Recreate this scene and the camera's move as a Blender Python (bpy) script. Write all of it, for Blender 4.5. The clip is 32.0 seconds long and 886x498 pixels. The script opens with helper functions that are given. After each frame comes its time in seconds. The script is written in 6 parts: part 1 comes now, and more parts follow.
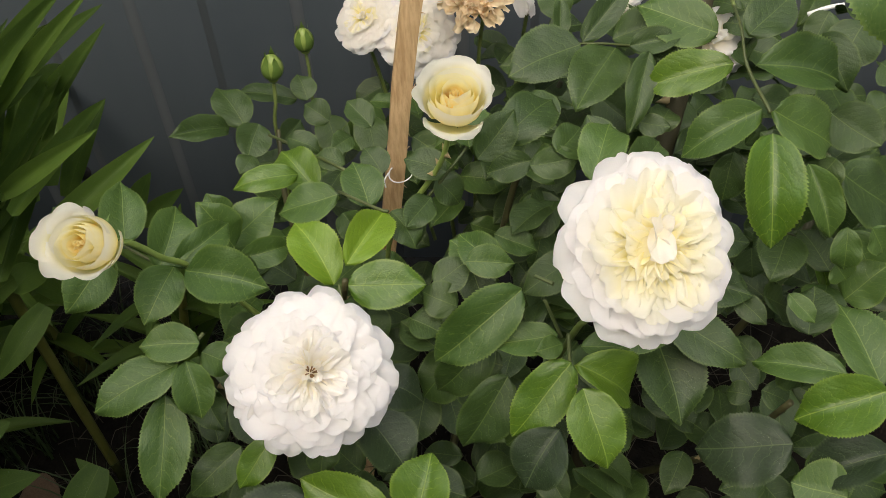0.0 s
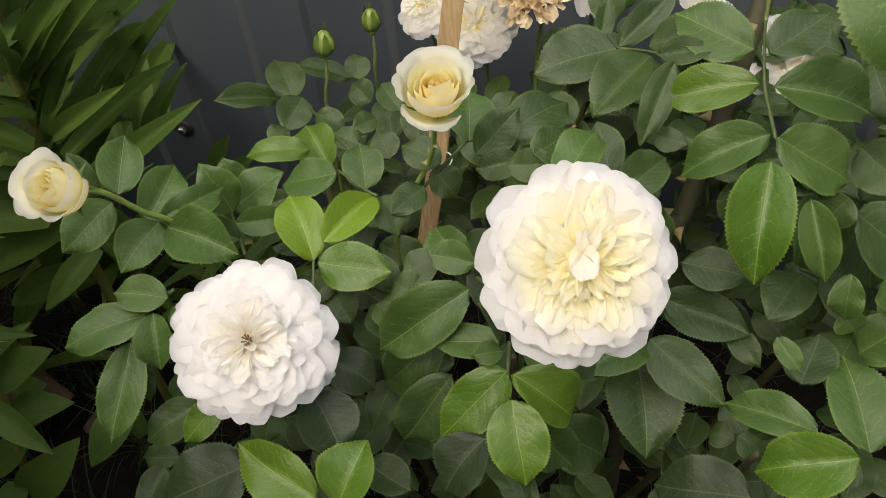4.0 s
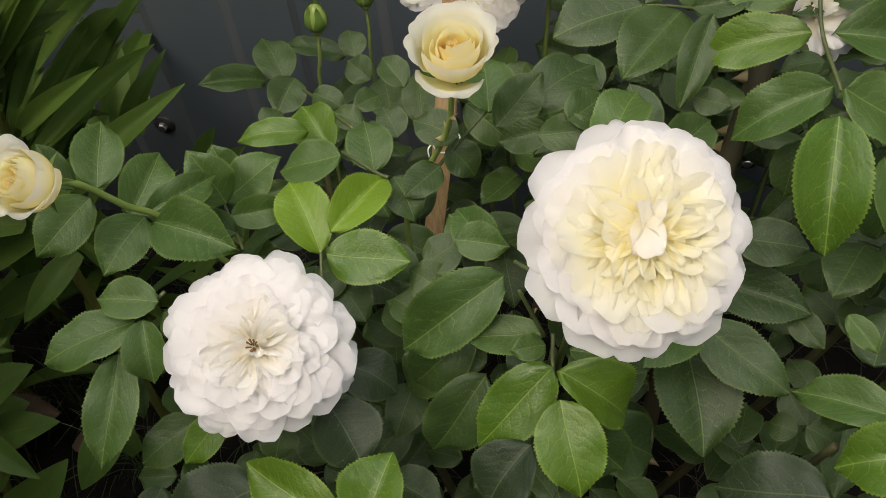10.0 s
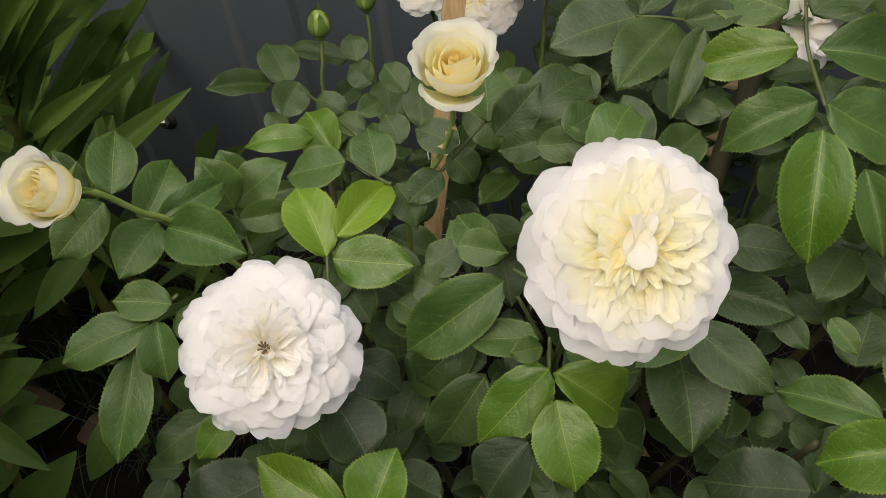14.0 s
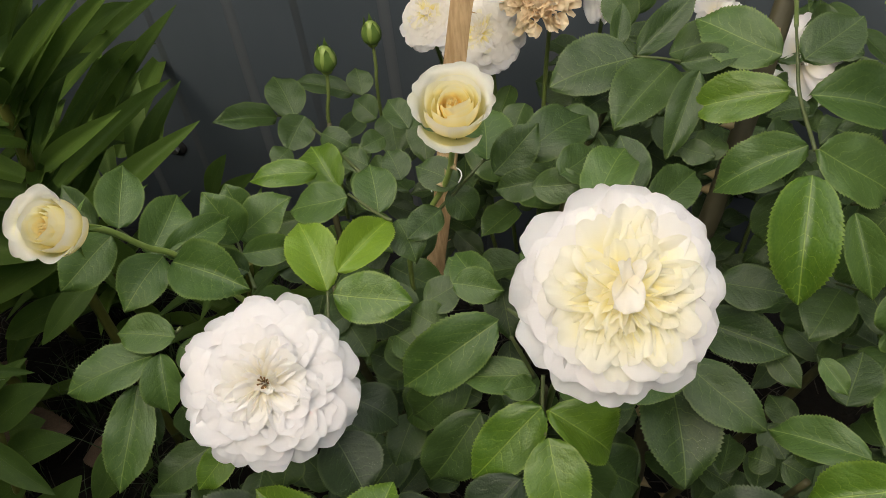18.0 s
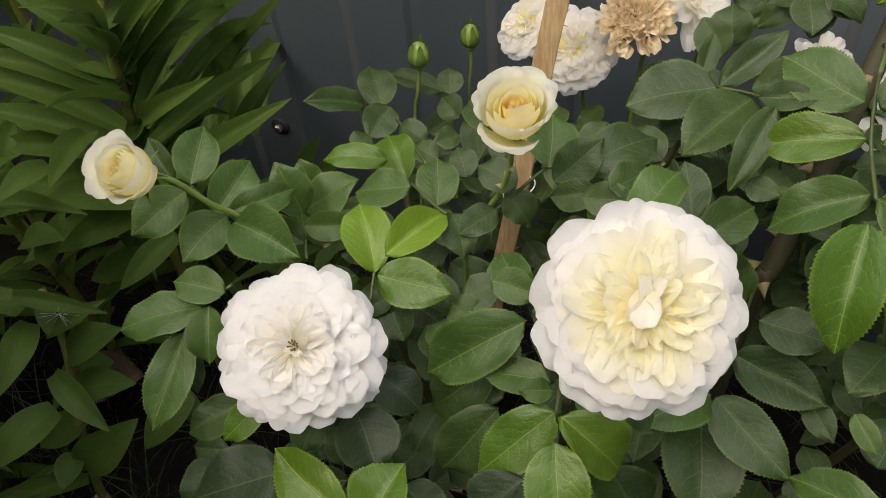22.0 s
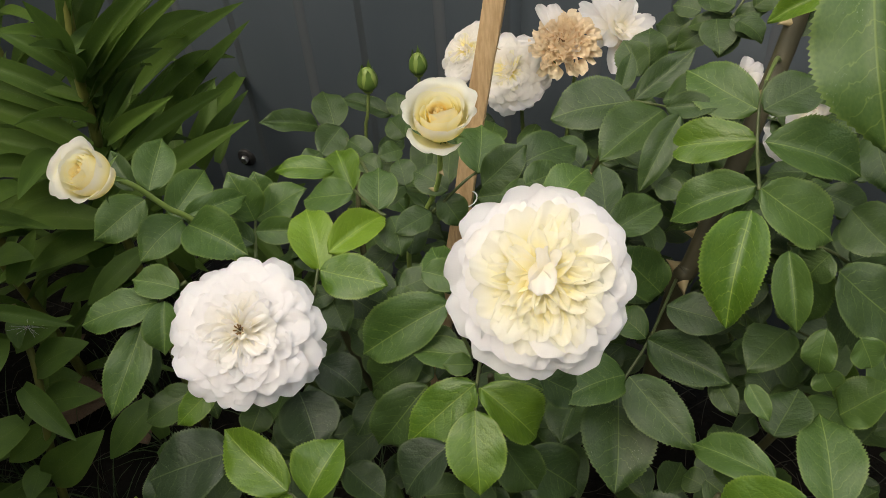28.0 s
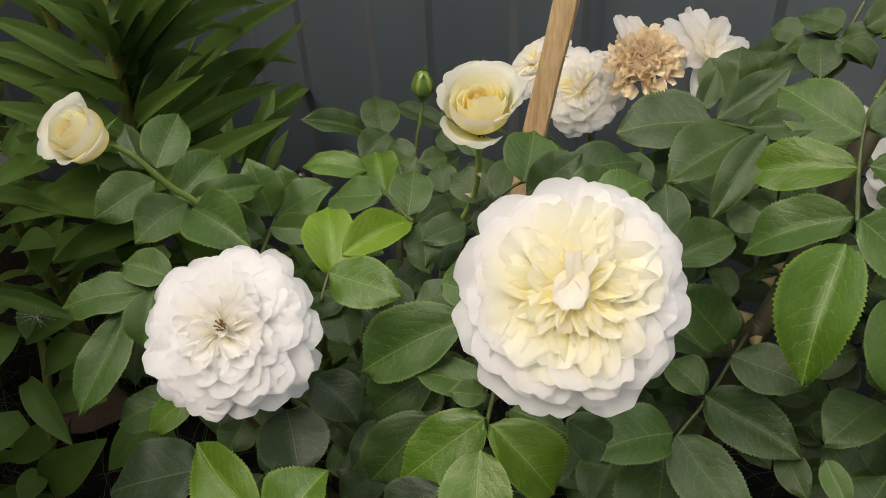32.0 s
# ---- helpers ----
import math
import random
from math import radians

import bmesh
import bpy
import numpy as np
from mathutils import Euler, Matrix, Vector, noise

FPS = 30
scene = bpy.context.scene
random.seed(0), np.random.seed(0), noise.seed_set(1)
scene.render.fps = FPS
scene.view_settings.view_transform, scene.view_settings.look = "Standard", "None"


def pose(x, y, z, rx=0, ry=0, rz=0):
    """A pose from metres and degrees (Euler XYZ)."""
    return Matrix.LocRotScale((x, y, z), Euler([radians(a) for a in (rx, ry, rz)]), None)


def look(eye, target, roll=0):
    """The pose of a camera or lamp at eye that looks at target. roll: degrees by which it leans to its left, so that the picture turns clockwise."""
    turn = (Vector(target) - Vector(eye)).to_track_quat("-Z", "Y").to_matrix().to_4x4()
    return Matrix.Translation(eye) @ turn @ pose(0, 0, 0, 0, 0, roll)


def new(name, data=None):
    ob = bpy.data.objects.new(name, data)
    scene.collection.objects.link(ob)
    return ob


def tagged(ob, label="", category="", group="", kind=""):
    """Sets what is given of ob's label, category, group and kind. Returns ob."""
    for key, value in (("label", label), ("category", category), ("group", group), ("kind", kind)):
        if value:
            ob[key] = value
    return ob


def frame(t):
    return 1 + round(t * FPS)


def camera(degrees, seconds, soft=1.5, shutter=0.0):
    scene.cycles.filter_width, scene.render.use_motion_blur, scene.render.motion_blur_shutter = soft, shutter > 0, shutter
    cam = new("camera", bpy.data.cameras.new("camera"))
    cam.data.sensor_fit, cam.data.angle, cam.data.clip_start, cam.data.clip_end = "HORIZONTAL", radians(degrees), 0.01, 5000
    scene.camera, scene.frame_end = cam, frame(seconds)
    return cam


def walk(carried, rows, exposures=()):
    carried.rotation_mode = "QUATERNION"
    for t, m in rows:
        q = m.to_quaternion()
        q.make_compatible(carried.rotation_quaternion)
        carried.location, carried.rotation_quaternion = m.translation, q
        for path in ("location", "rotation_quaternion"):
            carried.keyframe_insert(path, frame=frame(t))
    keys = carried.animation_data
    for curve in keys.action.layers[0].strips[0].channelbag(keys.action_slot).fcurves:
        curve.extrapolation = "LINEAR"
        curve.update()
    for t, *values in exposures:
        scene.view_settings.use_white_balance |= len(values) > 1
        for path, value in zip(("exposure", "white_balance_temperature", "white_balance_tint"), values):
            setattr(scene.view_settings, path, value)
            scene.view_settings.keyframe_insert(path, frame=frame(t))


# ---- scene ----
cam = camera(51.9, 32.0, soft=0.6)
METRES, EYE, TILT, LEAN, TURN = 0.8, 1.0, -50.0, 1.0, 0.0
ROWS = [
    (0.0, 0.0, 0.0, 0.0, 0.0, 0.0, -0.0),
    (0.5, 0.0307, -0.0116, -0.0102, 2.02, 0.1, -2.12),
    (1.0, 0.0454, -0.0162, -0.0187, 3.95, 0.3, -4.08),
    (1.5, 0.0666, -0.0192, -0.0088, 5.84, -0.0, -5.73),
    (2.0, 0.0974, -0.0165, -0.0016, 8.12, -0.48, -6.69),
    (2.5, 0.1451, -0.0196, 0.0041, 9.7, -0.76, -7.65),
    (4.5, 0.1327, 0.0291, 0.009, 10.42, -1.2, -7.52),
    (5.0, 0.1226, 0.0183, 0.0049, 10.45, -1.19, -7.04),
    (5.5, 0.123, 0.033, -0.0009, 10.33, -1.24, -6.3),
    (6.0, 0.1263, 0.0334, 0.0007, 10.28, -1.36, -5.54),
    (6.5, 0.1325, 0.0379, 0.0005, 10.27, -1.68, -5.25),
    (7.0, 0.1399, 0.0318, 0.0113, 10.55, -1.96, -4.66),
    (7.5, 0.1387, 0.0286, 0.0165, 10.58, -1.92, -4.29),
    (8.0, 0.1328, 0.0275, 0.0132, 10.56, -1.61, -4.27),
    (8.5, 0.1258, 0.0315, 0.0164, 10.66, -1.32, -4.23),
    (9.0, 0.1186, 0.0471, 0.0041, 10.46, -1.23, -4.37),
    (9.5, 0.1082, 0.0715, -0.0012, 9.98, -1.11, -4.75),
    (10.0, 0.1022, 0.0919, -0.0031, 9.31, -1.27, -5.08),
    (10.5, 0.0988, 0.0963, -0.0026, 9.05, -1.6, -5.35),
    (11.0, 0.1013, 0.0967, 0.0011, 8.98, -2.05, -5.37),
    (11.5, 0.1047, 0.0919, 0.0019, 9.04, -2.14, -5.34),
    (12.0, 0.1084, 0.0839, 0.0039, 9.09, -2.17, -5.08),
    (12.5, 0.1047, 0.0887, -0.0007, 9.02, -2.27, -4.97),
    (13.0, 0.1051, 0.0767, 0.0106, 9.05, -2.35, -4.87),
    (13.5, 0.101, 0.0698, 0.0116, 8.97, -2.11, -4.86),
    (14.0, 0.1003, 0.0647, 0.0092, 8.94, -2.04, -5.19),
    (14.5, 0.095, 0.0505, 0.0144, 9.07, -2.13, -5.35),
    (16.5, 0.083, 0.0568, 0.0083, 9.73, -1.2, -6.45),
    (17.0, 0.0981, 0.0415, 0.0265, 9.85, -1.18, -6.24),
    (17.5, 0.1093, 0.0368, 0.0137, 9.67, -0.76, -5.84),
    (18.0, 0.1099, 0.0533, 0.0226, 9.63, -0.88, -5.72),
    (18.5, 0.1105, 0.0447, 0.0351, 9.58, -1.01, -4.94),
    (19.0, 0.1171, 0.04, 0.0265, 9.72, -1.85, -5.8),
    (19.5, 0.128, 0.0256, 0.0172, 11.76, -2.51, -8.9),
    (20.0, 0.1287, 0.0396, 0.014, 14.52, -3.38, -12.06),
    (20.5, 0.133, 0.0423, 0.0122, 15.64, -3.01, -13.61),
    (21.0, 0.1397, 0.0483, 0.0171, 16.21, -1.88, -14.1),
    (21.5, 0.1512, 0.0541, 0.0151, 16.46, -1.41, -14.14),
    (22.0, 0.155, 0.0494, 0.0151, 16.42, -1.06, -14.06),
    (22.5, 0.1517, 0.0571, 0.01, 16.12, -0.86, -14.09),
    (23.0, 0.1561, 0.0523, 0.0069, 15.87, -0.85, -14.05),
    (23.5, 0.1552, 0.0392, -0.0002, 16.08, -0.97, -14.0),
    (24.0, 0.1618, 0.0314, -0.01, 16.45, -0.84, -13.87),
    (24.5, 0.1711, 0.0327, -0.0108, 16.52, -0.79, -13.75),
    (25.0, 0.1778, 0.0306, -0.0098, 16.31, -0.52, -13.46),
    (25.5, 0.1742, 0.0316, -0.0113, 15.99, 0.04, -13.45),
    (27.5, 0.2081, -0.0034, -0.0153, 15.09, 2.37, -13.13),
    (28.0, 0.2151, 0.0015, -0.0155, 15.22, 2.24, -13.35),
    (28.5, 0.227, 0.0106, -0.0145, 15.3, 2.3, -14.74),
    (29.0, 0.2233, 0.0183, -0.0102, 15.2, 2.17, -14.76),
    (29.5, 0.1976, 0.0722, -0.0321, 15.25, 2.47, -14.79),
    (30.0, 0.1847, 0.1351, -0.0537, 15.22, 2.96, -15.93),
    (30.5, 0.1902, 0.1702, -0.0434, 16.11, 2.93, -17.21),
    (31.0, 0.2033, 0.1647, -0.046, 17.75, 2.91, -18.12),
    (31.5, 0.2131, 0.1354, -0.0432, 18.95, 3.87, -18.84),
    (32.0, 0.2266, 0.1125, -0.0329, 20.01, 4.58, -19.43),
]
walk(cam, [(t, pose(0, 0, EYE, TILT, LEAN, TURN) @ pose(METRES * x, METRES * y, METRES * z, 90 + pitch, roll, yaw)) for t, x, y, z, yaw, pitch, roll in ROWS], tuple((t, ev, 7000, 8) for t, ev in ((0, 0.76), (2, 0.76), (6, 0.74), (9, 0.63), (13, 0.62), (18, 0.62), (20, 0.69), (23, 0.61), (25, 0.68), (28, 0.69), (30, 0.56), (31, 0.54), (32, 0.64))))

# ---- world, sun, exposure ----
world = bpy.data.worlds.new("world")
scene.world = world
world.use_nodes = True
wn = world.node_tree.nodes
sky = wn.new("ShaderNodeTexSky")
sky.sky_type, sky.sun_disc = "NISHITA", False
sky.sun_elevation, sky.sun_rotation = radians(58), radians(200)
sky.air_density, sky.dust_density, sky.ozone_density = 1.0, 4.0, 1.0
world.node_tree.links.new(sky.outputs["Color"], wn["Background"].inputs["Color"])
wn["Background"].inputs["Strength"].default_value = 0.15
sun = new("sun", bpy.data.lights.new("sun", "SUN"))
sun.data.energy, sun.data.angle, sun.data.color = 1.5, radians(95), (1.0, 0.95, 0.88)
sun.matrix_world = look((-0.1, -0.3, 3.0), (0, 0.3, 0.4))

# ---- materials ----


def material(name):
    m = bpy.data.materials.new(name)
    m.use_nodes = True
    return m, m.node_tree.nodes, m.node_tree.links, m.node_tree.nodes["Principled BSDF"]


def math_node(nt, op, a, b=None, c=None):
    n = nt.nodes.new("ShaderNodeMath")
    n.operation = op
    for i, v in enumerate((a, b, c)):
        if v is None:
            continue
        if isinstance(v, (int, float)):
            n.inputs[i].default_value = v
        else:
            nt.links.new(v, n.inputs[i])
    return n.outputs[0]


def mix_node(nt, fac, a, b):
    n = nt.nodes.new("ShaderNodeMix")
    n.data_type = "RGBA"
    for slot, v in ((0, fac), (6, a), (7, b)):
        if isinstance(v, (int, float)):
            n.inputs[slot].default_value = v
        elif isinstance(v, tuple):
            n.inputs[slot].default_value = (*v, 1)
        else:
            nt.links.new(v, n.inputs[slot])
    return n.outputs[2]


def noise_node(nt, scale, detail=4, coord="Object", rough=0.55):
    tc = nt.nodes.new("ShaderNodeTexCoord")
    n = nt.nodes.new("ShaderNodeTexNoise")
    n.inputs["Scale"].default_value, n.inputs["Detail"].default_value, n.inputs["Roughness"].default_value = scale, detail, rough
    nt.links.new(tc.outputs[coord], n.inputs["Vector"])
    return n.outputs["Fac"]


def ramp_node(nt, v, lo, hi):
    n = nt.nodes.new("ShaderNodeMapRange")
    n.interpolation_type = "SMOOTHSTEP"
    nt.links.new(v, n.inputs[0])
    n.inputs[1].default_value, n.inputs[2].default_value = lo, hi
    return n.outputs[0]


def bump_node(nt, height, strength, distance, bsdf):
    n = nt.nodes.new("ShaderNodeBump")
    n.inputs["Strength"].default_value, n.inputs["Distance"].default_value = strength, distance
    nt.links.new(height, n.inputs["Height"])
    nt.links.new(n.outputs[0], bsdf.inputs["Normal"])
    return n


def translucent(nt, bsdf, colour, share):
    t = nt.nodes.new("ShaderNodeBsdfTranslucent")
    if isinstance(colour, tuple):
        t.inputs["Color"].default_value = (*colour, 1)
    else:
        nt.links.new(colour, t.inputs["Color"])
    mix = nt.nodes.new("ShaderNodeMixShader")
    mix.inputs[0].default_value = share
    nt.links.new(bsdf.outputs[0], mix.inputs[1])
    nt.links.new(t.outputs[0], mix.inputs[2])
    nt.links.new(mix.outputs[0], nt.nodes["Material Output"].inputs["Surface"])


def leaf_material(name, low, high, vein, rough=0.49, veins=8.0, share=0.16, spec=0.54, relief=0.26):
    m, nodes, links, bsdf = material(name)
    nt = m.node_tree
    tc = nodes.new("ShaderNodeTexCoord")
    sep = nodes.new("ShaderNodeSeparateXYZ")
    links.new(tc.outputs["UV"], sep.inputs[0])
    u, v = sep.outputs[0], sep.outputs[1]
    across = math_node(nt, "ABSOLUTE", math_node(nt, "SUBTRACT", u, 0.5))
    warp = math_node(nt, "MULTIPLY", math_node(nt, "SUBTRACT", noise_node(nt, 5.0, 3), 0.5), 0.22)
    bend = math_node(nt, "MULTIPLY", math_node(nt, "POWER", across, 1.3), 0.85)
    run = math_node(nt, "FRACT", math_node(nt, "MULTIPLY", math_node(nt, "ADD", math_node(nt, "SUBTRACT", v, bend), warp), veins))
    side = math_node(nt, "ABSOLUTE", math_node(nt, "SUBTRACT", run, 0.5))
    side_line = math_node(nt, "SUBTRACT", 1.0, ramp_node(nt, side, 0.0, 0.055))
    fade = math_node(nt, "SUBTRACT", 1.0, ramp_node(nt, across, 0.1, 0.45))
    side_line = math_node(nt, "MULTIPLY", side_line, fade)
    mid_line = math_node(nt, "SUBTRACT", 1.0, ramp_node(nt, across, 0.003, 0.015))
    info = nodes.new("ShaderNodeObjectInfo")
    mottled = ramp_node(nt, noise_node(nt, 3.0, 5), 0.3, 0.7)
    tone = math_node(nt, "ADD", math_node(nt, "MULTIPLY", info.outputs["Random"], 0.7), math_node(nt, "MULTIPLY", mottled, 0.35))
    fine = nodes.new("ShaderNodeTexVoronoi")
    fine.inputs["Scale"].default_value = 34.0
    links.new(tc.outputs["Object"], fine.inputs["Vector"])
    grain = math_node(nt, "SUBTRACT", noise_node(nt, 55.0, 3, rough=0.7), 0.5)
    tone = math_node(nt, "ADD", tone, math_node(nt, "MULTIPLY", grain, 0.9))
    body = mix_node(nt, tone, low, high)
    body = mix_node(nt, math_node(nt, "MULTIPLY", ramp_node(nt, fine.outputs["Distance"], 0.35, 0.75), 0.07), body, vein)
    body = mix_node(nt, math_node(nt, "MULTIPLY", side_line, 0.44), body, vein)
    body = mix_node(nt, math_node(nt, "MULTIPLY", mid_line, 0.54), body, vein)
    rim = nodes.new("ShaderNodeAttribute")
    rim.attribute_name = "margin"
    body = mix_node(nt, math_node(nt, "MULTIPLY", ramp_node(nt, rim.outputs["Fac"], 0.86, 1.0), 0.38), body, vein)
    speck = math_node(nt, "MULTIPLY", ramp_node(nt, noise_node(nt, 70.0, 2), 0.64, 0.70), ramp_node(nt, noise_node(nt, 4.0, 2), 0.5, 0.65))
    body = mix_node(nt, math_node(nt, "MULTIPLY", speck, 0.55), body, (0.24, 0.29, 0.20))
    links.new(body, bsdf.inputs["Base Color"])
    sheen = math_node(nt, "ADD", rough - 0.06, math_node(nt, "MULTIPLY", noise_node(nt, 7.0, 3), 0.18))
    links.new(sheen, bsdf.inputs["Roughness"])
    bsdf.inputs["Specular IOR Level"].default_value = spec
    quilt = math_node(nt, "ADD", math_node(nt, "MULTIPLY", ramp_node(nt, side, 0.0, 0.4), 0.25), math_node(nt, "MULTIPLY", fine.outputs["Distance"], -0.35))
    quilt = math_node(nt, "ADD", quilt, math_node(nt, "MULTIPLY", noise_node(nt, 12.0, 6, rough=0.68), 0.6))
    quilt = math_node(nt, "SUBTRACT", quilt, math_node(nt, "MULTIPLY", mid_line, 0.8))
    bump_node(nt, quilt, relief, 0.0012, bsdf)
    translucent(nt, bsdf, body, share)
    return m


LEAF = {
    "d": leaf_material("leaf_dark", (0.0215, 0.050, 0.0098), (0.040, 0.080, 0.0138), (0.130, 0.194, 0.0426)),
    "g": leaf_material("leaf_green", (0.036, 0.085, 0.0132), (0.060, 0.120, 0.0195), (0.194, 0.272, 0.0582)),
    "b": leaf_material("leaf_bright", (0.050, 0.118, 0.0090), (0.090, 0.168, 0.0115), (0.246, 0.350, 0.0533), 0.37),
    "l": leaf_material("leaf_lime", (0.118, 0.225, 0.0135), (0.155, 0.262, 0.0180), (0.300, 0.390, 0.050), 0.42),
    "y": leaf_material("leaf_aged", (0.016, 0.032, 0.0125), (0.024, 0.043, 0.0160), (0.095, 0.135, 0.050), 0.46, spec=0.40),
}
LILY_LEAF = leaf_material("lily_leaf", (0.054, 0.104, 0.021), (0.105, 0.182, 0.031), (0.138, 0.205, 0.042), 0.50, 0.0, 0.38, 0.22, 0.08)


def petal_material(name, rim, heart, lo, hi, share=0.35):
    m, nodes, links, bsdf = material(name)
    nt = m.node_tree
    tc = nodes.new("ShaderNodeTexCoord")
    sep = nodes.new("ShaderNodeSeparateXYZ")
    links.new(tc.outputs["UV"], sep.inputs[0])
    info = nodes.new("ShaderNodeObjectInfo")
    along = math_node(nt, "ADD", sep.outputs[1], math_node(nt, "MULTIPLY", math_node(nt, "SUBTRACT", noise_node(nt, 2.5, 3), 0.5), 0.35))
    along = math_node(nt, "ADD", along, math_node(nt, "MULTIPLY", math_node(nt, "SUBTRACT", info.outputs["Random"], 0.5), 0.25))
    body = mix_node(nt, ramp_node(nt, along, lo, hi), heart, rim)
    links.new(body, bsdf.inputs["Base Color"])
    bsdf.inputs["Roughness"].default_value = 0.6
    bsdf.inputs["Specular IOR Level"].default_value = 0.2
    bsdf.subsurface_method = "BURLEY"
    bsdf.inputs["Subsurface Weight"].default_value = 0.8
    bsdf.inputs["Subsurface Radius"].default_value = (1.0, 0.9, 0.75)
    bsdf.inputs["Subsurface Scale"].default_value = 0.007
    wave = nodes.new("ShaderNodeTexWave")
    wave.bands_direction = "X"
    wave.inputs["Scale"].default_value, wave.inputs["Distortion"].default_value, wave.inputs["Detail"].default_value = 9.0, 1.5, 2.0
    links.new(tc.outputs["UV"], wave.inputs["Vector"])
    bump_node(nt, wave.outputs["Fac"], 0.06, 0.0005, bsdf)
    translucent(nt, bsdf, body, share)
    return m


PETAL_WHITE = petal_material("petal_white", (0.954, 0.940, 0.920), (0.960, 0.926, 0.835), 0.05, 0.7, 0.52)
PETAL_GUARD = petal_material("petal_guard", (0.951, 0.937, 0.930), (0.957, 0.927, 0.86), 0.05, 0.6, 0.52)
PETAL_IVORY = petal_material("petal_ivory", (0.957, 0.938, 0.885), (0.960, 0.910, 0.74), 0.05, 0.8, 0.52)
PETAL_INNER = petal_material("petal_inner", (0.964, 0.944, 0.82), (0.968, 0.905, 0.50), 0.06, 0.88, 0.55)
PETAL_CREAM = petal_material("petal_cream", (0.966, 0.938, 0.77), (0.970, 0.875, 0.38), 0.06, 0.88, 0.55)
CUP_OUT = petal_material("petal_cup_outer", (0.953, 0.940, 0.84), (0.957, 0.890, 0.45), 0.30, 0.88, 0.60)
CUP_MID = petal_material("petal_cup_middle", (0.957, 0.928, 0.70), (0.957, 0.870, 0.42), 0.3, 1.0, 0.60)
CUP_GOLD = petal_material("petal_cup_heart", (0.964, 0.880, 0.52), (0.96, 0.755, 0.26), 0.35, 1.0, 0.45)
PETAL_DRY = petal_material("petal_dry", (0.90, 0.77, 0.55), (0.74, 0.55, 0.33), 0.0, 0.7, 0.35)


def plain(name, low, high, scale, rough, bump=0.3, distance=0.002, metal=0.0, stretch=None, spec=0.5):
    m, nodes, links, bsdf = material(name)
    nt = m.node_tree
    tc = nodes.new("ShaderNodeTexCoord")
    mp = nodes.new("ShaderNodeMapping")
    mp.inputs["Scale"].default_value = stretch or (1, 1, 1)
    links.new(tc.outputs["Object"], mp.inputs["Vector"])
    facs = []
    for k, d in ((scale, 5), (scale * 0.17, 3)):
        n = nodes.new("ShaderNodeTexNoise")
        n.inputs["Scale"].default_value, n.inputs["Detail"].default_value = k, d
        links.new(mp.outputs[0], n.inputs["Vector"])
        facs.append(n.outputs["Fac"])
    tone = math_node(nt, "ADD", math_node(nt, "MULTIPLY", ramp_node(nt, facs[0], 0.3, 0.7), 0.6), math_node(nt, "MULTIPLY", ramp_node(nt, facs[1], 0.3, 0.7), 0.4))
    links.new(mix_node(nt, tone, low, high), bsdf.inputs["Base Color"])
    bsdf.inputs["Roughness"].default_value, bsdf.inputs["Metallic"].default_value = rough, metal
    bsdf.inputs["Specular IOR Level"].default_value = spec
    bump_node(nt, facs[0], bump, distance, bsdf)
    return m


STEM_GREEN = plain("stem_green", (0.10, 0.145, 0.034), (0.15, 0.195, 0.055), 90, 0.45)
STEM_RED = plain("stem_reddish", (0.050, 0.052, 0.020), (0.085, 0.080, 0.033), 90, 0.5)
CANE_BROWN = plain("cane_bark", (0.044, 0.041, 0.018), (0.080, 0.070, 0.034), 60, 0.6, 0.5, 0.002, stretch=(1, 1, 0.25))
THORN = plain("thorn", (0.26, 0.20, 0.09), (0.38, 0.30, 0.15), 60, 0.5)
BUD_GREEN = plain("bud_green", (0.20, 0.29, 0.06), (0.29, 0.38, 0.10), 120, 0.45)
SEPAL_GREEN = plain("sepal_green", (0.085, 0.16, 0.026), (0.13, 0.21, 0.042), 120, 0.5)
# Pale, so that the added south wall throws fill light on the flowers.
PLASTER = plain("plaster", (0.46, 0.44, 0.41), (0.56, 0.54, 0.51), 6, 0.85, 0.3, 0.004)
LILY_STEM = plain("lily_stem", (0.115, 0.128, 0.025), (0.17, 0.178, 0.042), 60, 0.5)
LEAF_STALK = plain("leaf_stalk", (0.060, 0.085, 0.026), (0.10, 0.12, 0.042), 90, 0.5)
STAMEN = plain("stamen", (0.16, 0.085, 0.03), (0.32, 0.18, 0.06), 300, 0.6)
WOOD = plain("stake_wood", (0.44, 0.285, 0.135), (0.68, 0.49, 0.27), 420, 0.7, 0.8, 0.002, stretch=(1, 1, 0.05))
WOOD_WORN = plain("stake_splinter", (0.42, 0.28, 0.15), (0.55, 0.40, 0.24), 160, 0.75, 0.8, 0.0015, stretch=(1, 1, 0.06))
FENCE = plain("fence_steel", (0.047, 0.060, 0.071), (0.067, 0.082, 0.094), 9, 0.42, 0.05, 0.001, stretch=(1, 1, 0.25))


